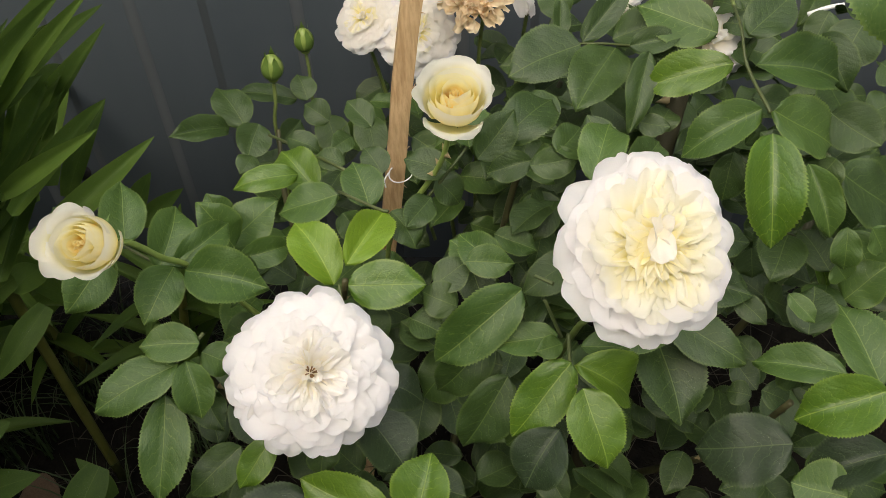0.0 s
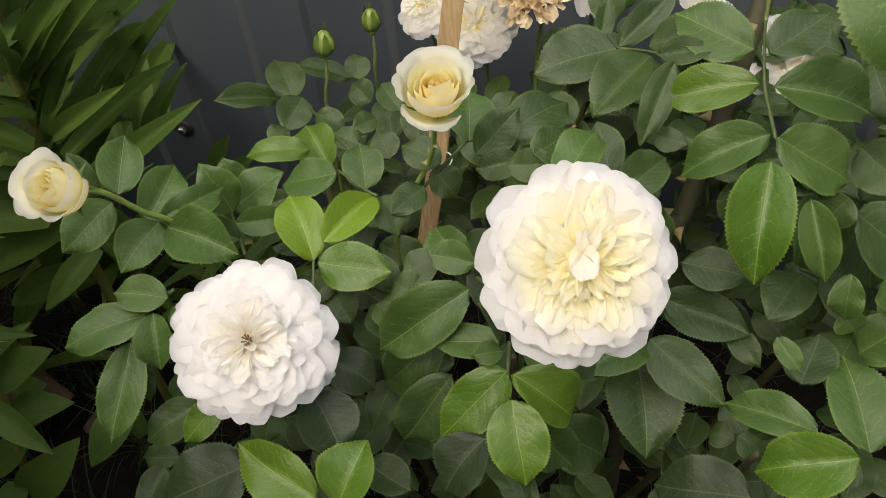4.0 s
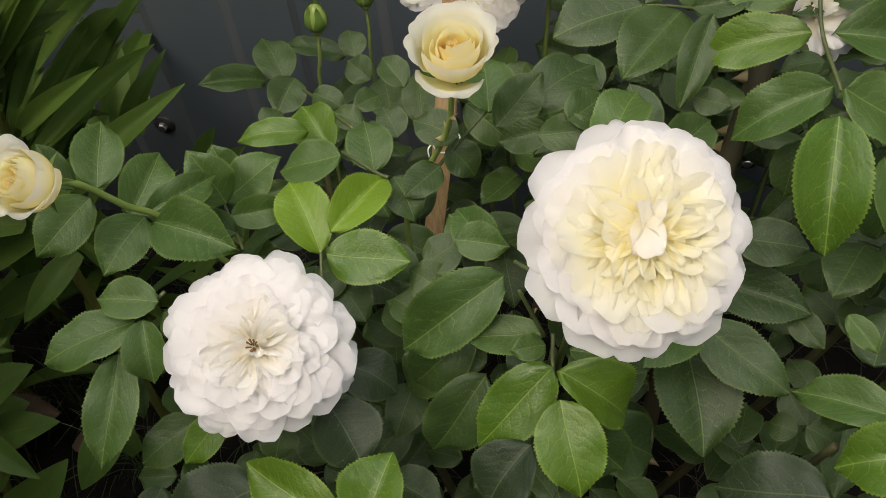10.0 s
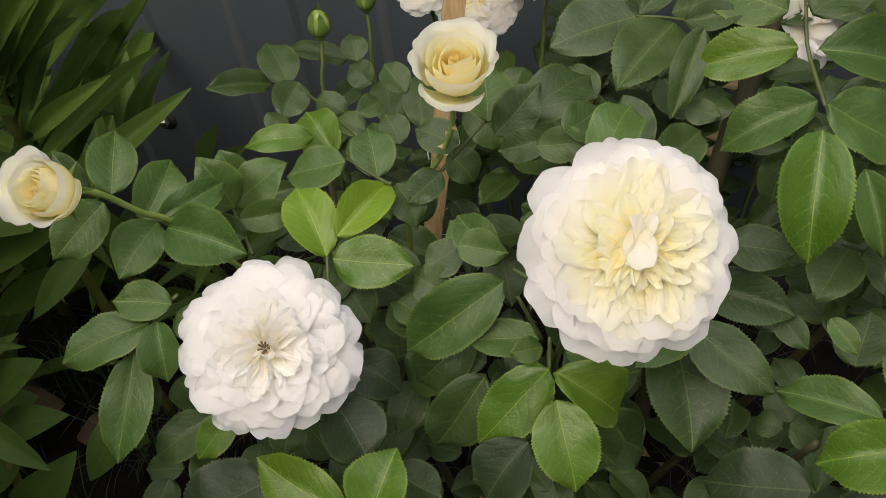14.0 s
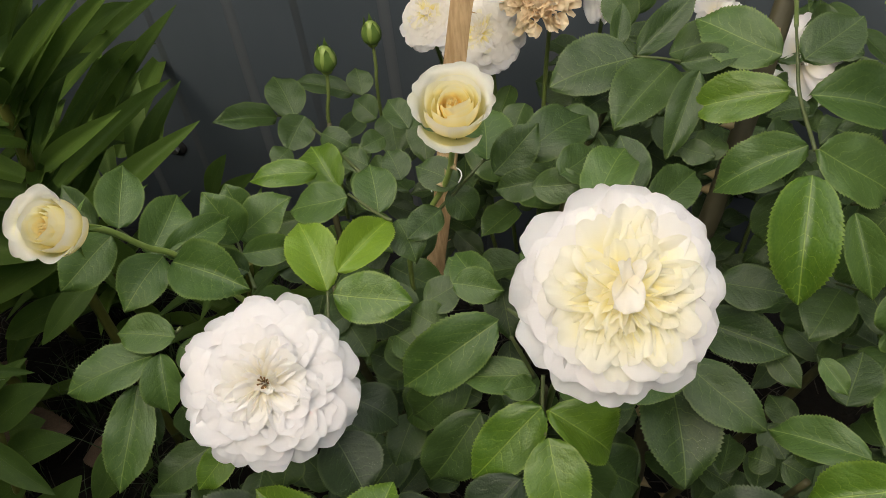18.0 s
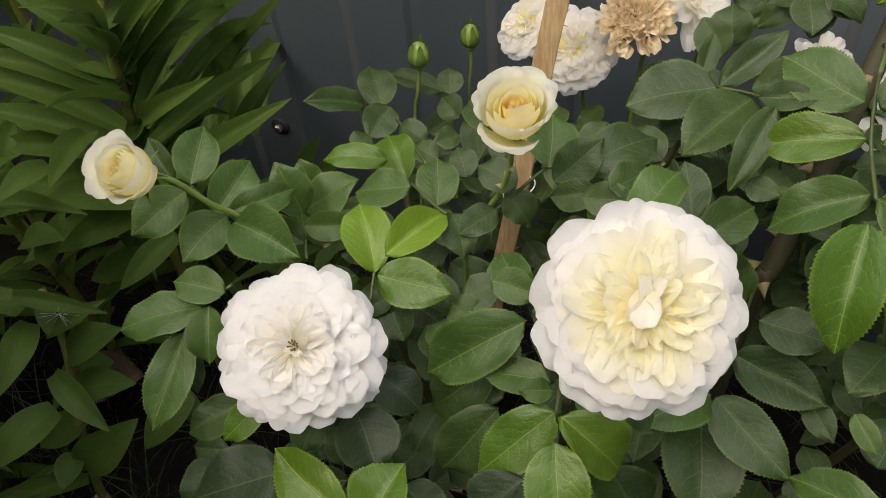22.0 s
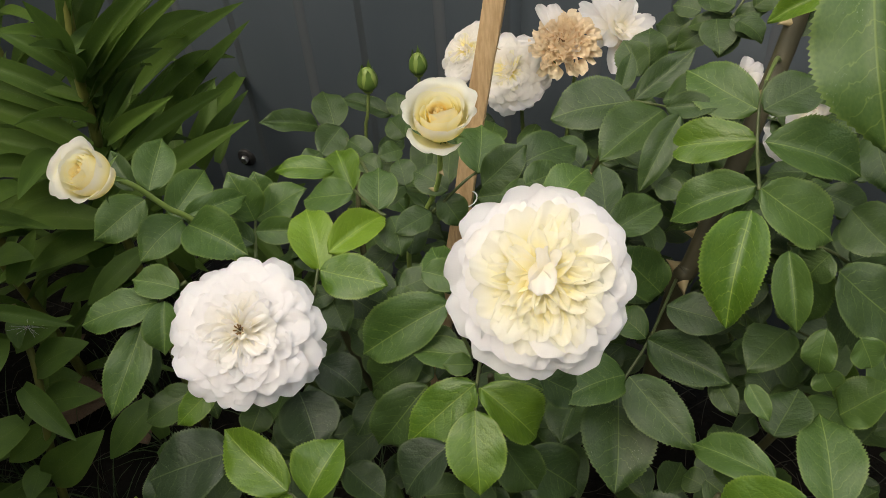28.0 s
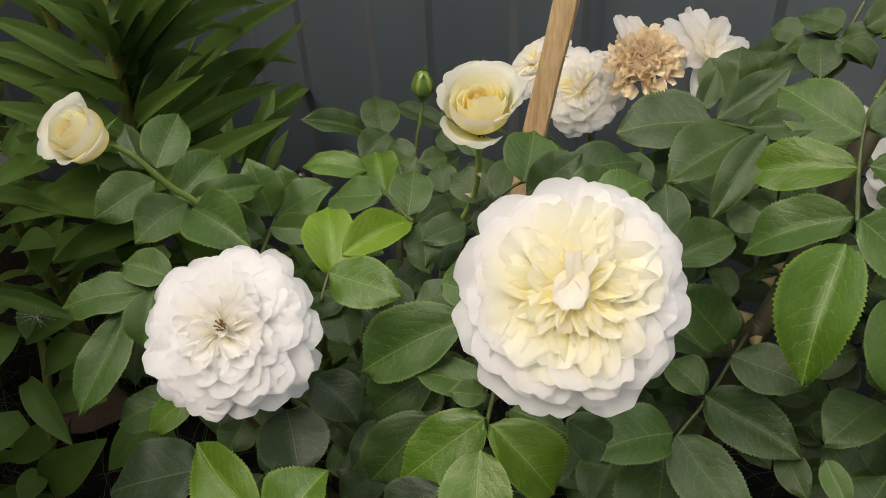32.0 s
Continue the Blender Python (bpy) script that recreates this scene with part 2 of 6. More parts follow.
def bead_material(name, crown_tint):
    """The fence's steel with a soft, uneven paler streak along the crown of the bead."""
    m, nodes, links, bsdf = material(name)
    nt = m.node_tree
    tc = nodes.new("ShaderNodeTexCoord")
    sep = nodes.new("ShaderNodeSeparateXYZ")
    links.new(tc.outputs["UV"], sep.inputs[0])
    off = math_node(nt, "ABSOLUTE", math_node(nt, "SUBTRACT", sep.outputs[0], 0.5))
    crown = math_node(nt, "SUBTRACT", 1.0, ramp_node(nt, off, 0.05, 0.5))
    patchy = math_node(nt, "ADD", 0.45, math_node(nt, "MULTIPLY", noise_node(nt, 7.0, 4), 0.9))
    links.new(mix_node(nt, math_node(nt, "MULTIPLY", crown, patchy), (0.065, 0.079, 0.088), crown_tint), bsdf.inputs["Base Color"])
    bsdf.inputs["Roughness"].default_value = 0.5
    return m


FENCE_PALE = bead_material("fence_bead", (0.112, 0.126, 0.138))
FENCE_FAINT = bead_material("fence_faint_bead", (0.069, 0.081, 0.090))
RUBBER = plain("rubber", (0.012, 0.012, 0.013), (0.02, 0.02, 0.02), 60, 0.6)
STEEL = plain("galvanised_steel", (0.55, 0.56, 0.57), (0.68, 0.69, 0.70), 200, 0.35, 0.2, 0.001, 1.0)
# Soil and straw carry the shade under the plants in their dark colour.
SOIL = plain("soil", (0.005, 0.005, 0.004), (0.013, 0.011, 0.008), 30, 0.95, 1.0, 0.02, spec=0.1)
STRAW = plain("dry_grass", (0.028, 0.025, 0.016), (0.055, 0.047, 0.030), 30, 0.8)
DRY_LEAF = plain("dry_leaf", (0.070, 0.044, 0.026), (0.115, 0.074, 0.044), 40, 0.8, 0.5, 0.002)
SHEATH = plain("dry_sheath", (0.30, 0.26, 0.19), (0.42, 0.37, 0.28), 120, 0.8, 0.5, 0.001, stretch=(1, 1, 0.2))
PLASTIC = plain("white_plastic", (0.72, 0.74, 0.74), (0.80, 0.81, 0.81), 50, 0.35)
FLUFF = plain("seed_fluff", (0.62, 0.62, 0.58), (0.72, 0.72, 0.68), 50, 0.7)

# ---- building helpers ----
WORLD_OF = {}


def thing(name, at, label, category, group="", kind=""):
    ob = new(name)
    ob.empty_display_size = 0.02
    ob.location = at
    WORLD_OF[ob.name] = Matrix.Translation(at)
    return tagged(ob, label, category, group, kind)


def put(ob, parent, m=None):
    m = m or Matrix.Identity(4)
    WORLD_OF[ob.name] = m
    if parent is not None:
        ob.parent = parent
        ob.matrix_parent_inverse = WORLD_OF[parent.name].inverted()
    ob.matrix_basis = m
    return ob


def mesh_of(name, verts, faces, mat, uvs=None, smooth=True, margin=None):
    me = bpy.data.meshes.new(name)
    me.from_pydata([tuple(v) for v in verts], [], faces)
    me.materials.append(mat)
    if smooth:
        me.polygons.foreach_set("use_smooth", [True] * len(me.polygons))
    if uvs is not None:
        layer = me.uv_layers.new(name="UVMap")
        flat = np.array([uvs[i] for f in faces for i in f], dtype=np.float32).ravel()
        layer.data.foreach_set("uv", flat)
    if margin is not None:
        me.attributes.new("margin", "FLOAT", "POINT").data.foreach_set("value", margin)
    me.update()
    return me


def part(name, me, parent, m=None, label=""):
    ob = new(name, me)
    put(ob, parent, m)
    return tagged(ob, label)


def grid_faces(rows, cols, offset=0):
    return [(offset + r * cols + c, offset + r * cols + c + 1, offset + (r + 1) * cols + c + 1, offset + (r + 1) * cols + c) for r in range(rows - 1) for c in range(cols - 1)]


def smooth_path(pts, steps=6):
    pts = [Vector(p) for p in pts]
    if len(pts) == 2:
        return [pts[0].lerp(pts[1], i / steps) for i in range(steps + 1)]
    ext = [2 * pts[0] - pts[1]] + pts + [2 * pts[-1] - pts[-2]]
    out = []
    for i in range(1, len(ext) - 2):
        p0, p1, p2, p3 = ext[i - 1:i + 3]
        for k in range(steps):
            t = k / steps
            out.append(0.5 * ((2 * p1) + (p2 - p0) * t + (2 * p0 - 5 * p1 + 4 * p2 - p3) * t * t + (3 * p1 - p0 - 3 * p2 + p3) * t * t * t))
    return out + [pts[-1]]


def tube(pts, r0, r1, sides=8, steps=6, rough=0.0, seed=0):
    path = smooth_path(pts, steps)
    rnd = random.Random(seed)
    verts, faces = [], []
    n = len(path)
    up = Vector((0.3, 0.2, 0.93))
    for i, p in enumerate(path):
        d = (path[min(i + 1, n - 1)] - path[max(i - 1, 0)]).normalized()
        a = d.cross(up)
        if a.length < 0.05:
            a = d.cross(Vector((1, 0, 0)))
        a.normalize()
        b = d.cross(a)
        r = r0 + (r1 - r0) * i / (n - 1)
        for k in range(sides):
            w = 2 * math.pi * k / sides
            rr = r * (1 + rough * rnd.uniform(-1, 1))
            verts.append(p + (a * math.cos(w) + b * math.sin(w)) * rr)
    for i in range(n - 1):
        for k in range(sides):
            k2 = (k + 1) % sides
            faces.append((i * sides + k, i * sides + k2, (i + 1) * sides + k2, (i + 1) * sides + k))
    faces.append(tuple(range(sides))[::-1])
    faces.append(tuple((n - 1) * sides + k for k in range(sides)))
    return verts, faces


def frame_of(base, y, z):
    y = Vector(y).normalized()
    x = y.cross(Vector(z))
    if x.length < 1e-4:
        x = y.cross(Vector((1, 0, 0)))
    x.normalize()
    z = x.cross(y)
    m = Matrix((x, y, z)).transposed().to_4x4()
    m.translation = base
    return m


# ---- leaf shapes ----


def leaflet_mesh(name, mat, fold, arch, twist, tip, seed):
    """A serrated rose leaflet, one long along y and one wide along x, folded along its midrib, with a drawn-out tip."""
    rnd = random.Random(seed)
    teeth, half = 29, 4
    rows, cols = 2 * teeth + 1, 2 * half + 1
    ph = [rnd.uniform(0, 6.28) for _ in range(4)]
    wave, droop = rnd.uniform(0.015, 0.05), rnd.uniform(-0.05, 0.6)
    lopsided = rnd.uniform(-0.09, 0.09)
    verts, uvs = [], []
    for r in range(rows):
        s = r / (rows - 1)
        peak = 0.43 + 0.07 * tip
        q = s ** (math.log(0.5) / math.log(peak))
        width = 0.5 * math.sin(math.pi * q) ** (0.54 + 0.22 * max(0.0, s - peak) * (0.6 + tip))
        if s > 0.80:
            width *= 1 - 0.52 * ((s - 0.80) / 0.20) ** 0.8 * (0.4 + 0.6 * tip)
        tooth = 0.020 if r % 2 else -0.009
        tooth *= min(1.0, 6 * s, 8 * (1 - s))
        for c in range(cols):
            k = (c - half) / half
            edge = 1.0 if abs(k) == 1 else 0.0
            w = width + tooth * edge * (0.45 + 1.1 * rnd.random())
            x = k * w * (1 + lopsided * (1 if k > 0 else -1))
            y = s + (0.016 if r % 2 else 0.0) * edge * (1 - s)
            z = fold * abs(x) ** 1.15 + arch * (1 - (2 * s - 1) ** 2) - 0.09 * max(0, abs(k) - 0.5) - droop * max(0.0, s - 0.5) ** 2
            z += wave * math.sin(9 * s + ph[0] + (2.2 if k > 0 else 0)) * abs(k) ** 2
            z += 0.012 * math.sin(17 * s + ph[1]) * abs(k)
            ang = twist * (s - 0.3)
            x, z = x * math.cos(ang) - z * math.sin(ang) * 0.5, z + x * math.sin(ang)
            verts.append((x + 0.04 * math.sin(3.0 * s + ph[2]) * s, y, z))
            uvs.append((0.5 + k * width, s))
    margin = [abs(c - half) / half for _ in range(rows) for c in range(cols)]
    return mesh_of(name, verts, grid_faces(rows, cols), mat, uvs, margin=margin)


LEAFLETS = {}
shape = random.Random(11)
for key, mat in LEAF.items():
    LEAFLETS[key] = [leaflet_mesh("leaflet", mat, shape.uniform(0.15, 0.62), shape.uniform(-0.02, 0.12), shape.uniform(-0.4, 0.4), shape.uniform(0, 0.75), shape.random()) for _ in range(9)]
pick = random.Random(5)


def leaf(parent, base, tip, normal, width, key, name="leaflet"):
    base, tip = Vector(base), Vector(tip)
    length = (tip - base).length
    m = frame_of(base, tip - base, normal) @ Matrix.Diagonal((width, length, length, 1))
    return part(name, pick.choice(LEAFLETS[key]), parent, m)


def spray(bush, pts):
    v, f = tube(pts, 0.0012, 0.0009, 6)
    return part("leaf", mesh_of("leaf_stalk", v, f, LEAF_STALK), bush)


def blade_mesh(seed):
    """A lily leaf: a long lance, one long and one wide, with a channel along its middle."""
    rnd = random.Random(seed)
    rows, half = 22, 3
    cols = 2 * half + 1
    arch, twist = rnd.uniform(0.04, 0.30), rnd.uniform(-0.5, 0.5)
    ph = rnd.uniform(0, 6)
    verts, uvs = [], []
    for r in range(rows):
        s = r / (rows - 1)
        width = 0.5 * (math.sin(math.pi * min(1, s * 0.86 + 0.14)) ** 0.8) * (1 - 0.25 * s)
        width = max(width, 0.012)
        for c in range(cols):
            k = (c - half) / half
            x = k * width
            z = 0.28 * abs(x) ** 1.1 + arch * math.sin(math.pi * s) + 0.006 * math.sin(8 * s + ph) * abs(k)
            z += 0.10 * twist * s * x
            verts.append((x, s, z))
            uvs.append((0.5 + k * 0.5, s))
    margin = [abs(c - half) / half for _ in range(rows) for c in range(cols)]
    return mesh_of("lily_leaf", verts, grid_faces(rows, cols), LILY_LEAF, uvs, margin=margin)


BLADES = [blade_mesh(k) for k in range(6)]


def blade(plant, base, tip, normal, width):
    base, tip = Vector(base), Vector(tip)
    length = (tip - base).length
    m = frame_of(base, tip - base, normal) @ Matrix.Diagonal((width * 1.05, length, length * 0.5, 1))
    return part("leaf", pick.choice(BLADES), plant, m)


# ---- petals and flowers ----


def petal_mesh(name, mat, curl_in, curl_out, cup, ruffle, notch, seed, top=1.0):
    """A petal, one long along y and one wide along x, with a broad rounded top; its inner face looks along z."""
    rnd = random.Random(seed)
    rows, cols = 12, 17
    ph = [rnd.uniform(0, 6.28) for _ in range(6)]
    dent = rnd.uniform(-0.6, 0.6)
    verts, uvs, line = [], [], []
    y = z = ang = 0.0
    steps = 96
    for r in range(steps + 1):
        line.append((y, z, ang))
        s = r / steps
        ang += (curl_in * (1 - s) ** 1.2 - curl_out * s ** 1.6) / steps
        y += math.cos(ang) / steps
        z += math.sin(ang) / steps
    for r in range(rows):
        s = r / (rows - 1)
        width = 0.5 * (0.20 + 0.80 * math.sin(math.pi / 2 * min(1.0, 1.38 * s)) ** 0.85) * (1 - 0.05 * s ** 4)
        for c in range(cols):
            u = 2 * c / (cols - 1) - 1
            wavy = 0.020 * math.sin(2.6 * u + ph[2]) + 0.010 * math.sin(7 * u + ph[4]) - notch * math.exp(-((u - dent) * 6) ** 2)
            reach = s * (1 - 0.30 * top * abs(u) ** 3.4 + s ** 2 * wavy)
            cy, cz, a = line[round(min(1.0, max(0.0, reach)) * steps)]
            edge = ruffle * s ** 2 * (math.sin(3.4 * u + ph[0]) + 0.4 * math.sin(8 * u + ph[1]))
            lift = cup * u * u * width * (0.4 + 0.6 * math.sin(math.pi * min(1, s * 1.1)))
            crease = 0.016 * math.sin(2.5 * math.pi * s + ph[5]) * math.cos(2 * u + ph[4])
            n = lift + edge + crease * s
            verts.append((u * width * (1 - 0.20 * cup * abs(u)), cy - n * math.sin(a), cz + n * math.cos(a)))
            uvs.append((c / (cols - 1), s))
    return mesh_of(name, verts, grid_faces(rows, cols), mat, uvs)


def flower_frame(centre, axis):
    z = Vector(axis).normalized()
    x = Vector((1, 0.1, 0)).cross(z).normalized()
    m = Matrix((x, z.cross(x), z)).transposed().to_4x4()
    m.translation = centre
    return m


def ring(flower, m, rnd, meshes, count, length, width, tilt, r0, height, turn=0.0, spread=0.15, tilt_spread=6, name="petal"):
    for i in range(count):
        phi = turn + 2 * math.pi * (i + rnd.uniform(-spread, spread)) / count
        th = radians(tilt + rnd.uniform(-tilt_spread, tilt_spread))
        rad = Vector((math.cos(phi), math.sin(phi), 0))
        grow = rad * math.sin(th) + Vector((0, 0, math.cos(th)))
        inner = -rad * math.cos(th) + Vector((0, 0, math.sin(th)))
        inner = inner + rad.cross(Vector((0, 0, 1))) * rnd.uniform(-1, 1) * (0.07 + 0.02 * tilt_spread)
        loc = frame_of(rad * r0 + Vector((0, 0, height + rnd.uniform(-0.0008, 0.0008))), grow, inner)
        k = rnd.uniform(0.93, 1.05)
        part(name, rnd.choice(meshes), flower, m @ loc @ Matrix.Diagonal((width * rnd.uniform(0.9, 1.1), length * k, length * k, 1)))


def whorl(flower, m, rnd, R, sets, count, reach, length, width, tilt, dome, spread=10, twist=0.3, name="petal"):
    """Petals set spirally over a low dome, small and upright at its middle, long and flat at its rim. The pairs run from middle to rim."""
    for i in range(count):
        f = (i + 0.5) / count
        mix = f ** 0.75
        rr = reach * R * math.sqrt(f)
        phi = i * 2.39996 + rnd.uniform(-0.25, 0.25)
        th = radians(tilt[0] + (tilt[1] - tilt[0]) * mix + rnd.uniform(-spread, spread))
        rad = Vector((math.cos(phi), math.sin(phi), 0))
        side = rad.cross(Vector((0, 0, 1)))
        grow = rad * math.sin(th) + Vector((0, 0, math.cos(th))) + side * rnd.uniform(-0.2, 0.2)
        inner = -rad * math.cos(th) + Vector((0, 0, math.sin(th))) + side * rnd.uniform(-twist, twist)
        high = dome * R * (1 - f) + rnd.uniform(-0.02, 0.02) * R
        k = rnd.uniform(0.88, 1.1)
        ln = R * (length[0] + (length[1] - length[0]) * mix) * k
        wd = R * (width[0] + (width[1] - width[0]) * mix) * rnd.uniform(0.85, 1.15)
        loc = frame_of(rad * rr + Vector((0, 0, high)), grow, inner)
        meshes = sets[min(len(sets) - 1, int(f * len(sets)))]
        part(name, rnd.choice(meshes), flower, m @ loc @ Matrix.Diagonal((wd, ln, ln, 1)))


def calyx(flower, m, size, drop=0.0):
    """Green hip and five sepals under the petals."""
    v, f = [], []
    prof = ((0.0, -0.62), (0.09, -0.60), (0.14, -0.50), (0.16, -0.40), (0.12, -0.30), (0.10, -0.24))
    for r, h in prof:
        for k in range(10):
            w = 2 * math.pi * k / 10
            v.append(Vector((r * math.cos(w), r * math.sin(w), h)) * size + Vector((0, 0, drop)))
    for i in range(len(prof) - 1):
        for k in range(10):
            f.append((i * 10 + k, i * 10 + (k + 1) % 10, (i + 1) * 10 + (k + 1) % 10, (i + 1) * 10 + k))
    part("hip", mesh_of("hip", v, f, BUD_GREEN), flower, m)
    for k in range(5):
        w = 2 * math.pi * k / 5 + 0.4
        rad = Vector((math.cos(w), math.sin(w), 0))
        loc = frame_of(rad * 0.14 * size + Vector((0, 0, drop - 0.28 * size)), rad + Vector((0, 0, -0.25)), Vector((0, 0, 1)))
        part("sepal", SEPAL, flower, m @ loc @ Matrix.Diagonal((0.22 * size, 0.75 * size, 0.75 * size, 1)))


def sepal_mesh():
    rows, cols = 9, 5
    verts, uvs = [], []
    for r in range(rows):
        s = r / (rows - 1)
        w = 0.5 * (1 - s) ** 0.8 * (0.75 + 0.5 * math.sin(math.pi * s))
        for c in range(cols):
            u = c / 2 - 1
            verts.append((u * w, s, 0.12 * u * u * (1 - s) + 0.10 * math.sin(2.2 * s)))
            uvs.append((c / 4, s))
    return mesh_of("sepal", verts, grid_faces(rows, cols), SEPAL_GREEN, uvs)


SEPAL = sepal_mesh()


def receptacle(flower, m, radius, height, mat):
    """The low cushion from which the inmost petals rise."""
    v, f = [], []
    for i in range(5):
        e = i / 4
        for k in range(12):
            w = 2 * math.pi * k / 12
            v.append((radius * math.cos(e * math.pi / 2) * math.cos(w), radius * math.cos(e * math.pi / 2) * math.sin(w), height * (0.3 + 0.7 * math.sin(e * math.pi / 2))))
    for i in range(4):
        for k in range(12):
            f.append((i * 12 + k, i * 12 + (k + 1) % 12, (i + 1) * 12 + (k + 1) % 12, (i + 1) * 12 + k))
    part("receptacle", mesh_of("receptacle", v, f, mat, [(0.5, 0.5)] * len(v)), flower, m)


def stamens(flower, m, rnd, count, radius, height, name="stamen"):
    for _ in range(count):
        w, r = rnd.uniform(0, 6.28), radius * rnd.random() ** 0.5
        base = Vector((0.4 * r * math.cos(w), 0.4 * r * math.sin(w), height * 0.3))
        top = Vector((r * math.cos(w), r * math.sin(w), height * rnd.uniform(0.8, 1.1)))
        v, f = tube([base, (base + top) / 2 + Vector((0, 0, 0.0006)), top], 0.0003, 0.00055, 4, 3)
        part(name, mesh_of(name, v, f, STAMEN), flower, m, "brown withered stamen")


def petal_set(mat, curl_in, curl_out, cup, ruffle, notch, seed, count=5, top=1.0):
    rnd = random.Random(seed)
    return [petal_mesh("petal", mat, curl_in * rnd.uniform(0.7, 1.3), curl_out * rnd.uniform(0.6, 1.4), cup * rnd.uniform(0.6, 1.4), ruffle * rnd.uniform(0.6, 1.4), notch * rnd.random(), rnd.random(), top) for _ in range(count)]


OUTER = petal_set(PETAL_GUARD, 0.20, 0.22, 0.10, 0.024, 0.06, 1, 12)
GUARD = petal_set(PETAL_WHITE, 0.26, 0.22, 0.14, 0.030, 0.06, 2, 12)
MIDDLE = petal_set(PETAL_IVORY, 0.38, 0.38, 0.20, 0.024, 0.05, 3, 8)
MIDDLE_WHITE = petal_set(PETAL_WHITE, 0.32, 0.26, 0.20, 0.042, 0.08, 8, 12)
INNER = petal_set(PETAL_INNER, 0.40, 0.50, 0.24, 0.045, 0.08, 14, 12, 1.2)
FOLD = petal_set(PETAL_CREAM, 0.45, 0.45, 0.32, 0.060, 0.10, 4, 14, 1.5)
FOLD_WHITE = petal_set(PETAL_IVORY, 0.45, 0.5, 0.42, 0.060, 0.10, 5, 12, 1.0)
FOLD_PALE = petal_set(PETAL_WHITE, 0.45, 0.5, 0.4, 0.060, 0.10, 6, 12, 1.0)
CURL = petal_set(CUP_GOLD, 0.9, 0.9, 0.9, 0.06, 0.1, 15, 6)
DRY = petal_set(PETAL_DRY, 1.1, 1.4, 0.6, 0.16, 0.12, 10, 14, 1.2)
LOOSE = petal_set(PETAL_WHITE, 0.35, 0.55, 0.22, 0.05, 0.12, 16, 10, 0.9)


def lay(fl, m, rnd, R, meshes, phi, r0, high, length, width, tilt, sway=0.0):
    """One petal of a heart: sway turns its face sideways, so that it shows its edge."""
    rad = Vector((math.cos(phi), math.sin(phi), 0))
    th = radians(tilt)
    grow = rad * math.sin(th) + Vector((0, 0, math.cos(th)))
    inner = -rad * math.cos(th) + Vector((0, 0, math.sin(th))) + rad.cross(Vector((0, 0, 1))) * sway
    loc = frame_of(rad * r0 * R + Vector((0, 0, high * R)), grow, inner)
    part("petal", rnd.choice(meshes), fl, m @ loc @ Matrix.Diagonal((width * R, length * R, length * R, 1)))


def cushion_rose(centre, axis, radius, label, seed, warm=False):
    """An open, flat, many-petalled white rose that shows its stamens."""
    fl = thing("rose", centre, label, "rose", "white roses of the bush")
    m, rnd, R = flower_frame(centre, axis), random.Random(seed), radius
    tops = (OUTER, MIDDLE, MIDDLE, MIDDLE) if warm else (OUTER, GUARD, MIDDLE_WHITE, MIDDLE)
    ring(fl, m, rnd, OUTER, 13, R * 0.87, R * 0.60, 94, R * 0.12, -R * 0.15, 0.0, 0.2, 4)
    ring(fl, m, rnd, tops[0], 12, R * 0.81, R * 0.58, 91, R * 0.12, -R * 0.115, 0.22, 0.25, 4)
    ring(fl, m, rnd, tops[1], 12, R * 0.73, R * 0.56, 88, R * 0.12, -R * 0.085, 0.1, 0.3, 4)
    ring(fl, m, rnd, tops[1], 11, R * 0.65, R * 0.50, 84, R * 0.12, -R * 0.055, 0.35, 0.3, 5)
    ring(fl, m, rnd, tops[2], 11, R * 0.57, R * 0.46, 80, R * 0.11, -R * 0.03, 0.2, 0.3, 6)
    ring(fl, m, rnd, tops[2], 10, R * 0.48, R * 0.40, 75, R * 0.11, -R * 0.01, 0.5, 0.3, 7)
    ring(fl, m, rnd, tops[3], 9, R * 0.40, R * 0.32, 68, R * 0.10, R * 0.01, 0.3, 0.35, 9)
    for k in range(32):
        lay(fl, m, rnd, R, (FOLD if warm and k % 2 else FOLD_WHITE if k % 3 else FOLD_PALE), k * 2.39996 + rnd.uniform(-0.5, 0.5), rnd.uniform(0.05, 0.13), 0.03, rnd.uniform(0.20, 0.46), rnd.uniform(0.18, 0.32), rnd.uniform(64, 80), rnd.uniform(-0.6, 0.6))
    receptacle(fl, m, R * 0.12, R * 0.05, PETAL_IVORY)
    for k in range(7):
        lay(fl, m, rnd, R, FOLD_WHITE, k * 0.9 + rnd.uniform(-0.3, 0.3), rnd.uniform(0.0, 0.05), 0.04, rnd.uniform(0.14, 0.22), rnd.uniform(0.10, 0.16), rnd.uniform(25, 60), rnd.uniform(-1.0, 1.0))
    if not warm:
        stamens(fl, m, rnd, 12, R * 0.07, R * 0.19)
        for phi, size, low in ((1.60, 0.86, 100), (1.15, 0.86, 101)):
            ring(fl, m, rnd, OUTER, 1, R * size, R * 0.42, low, R * 0.14, -R * 0.24, phi, 0.02, 2)
    calyx(fl, m, R * 0.6, -R * 0.20)
    return fl


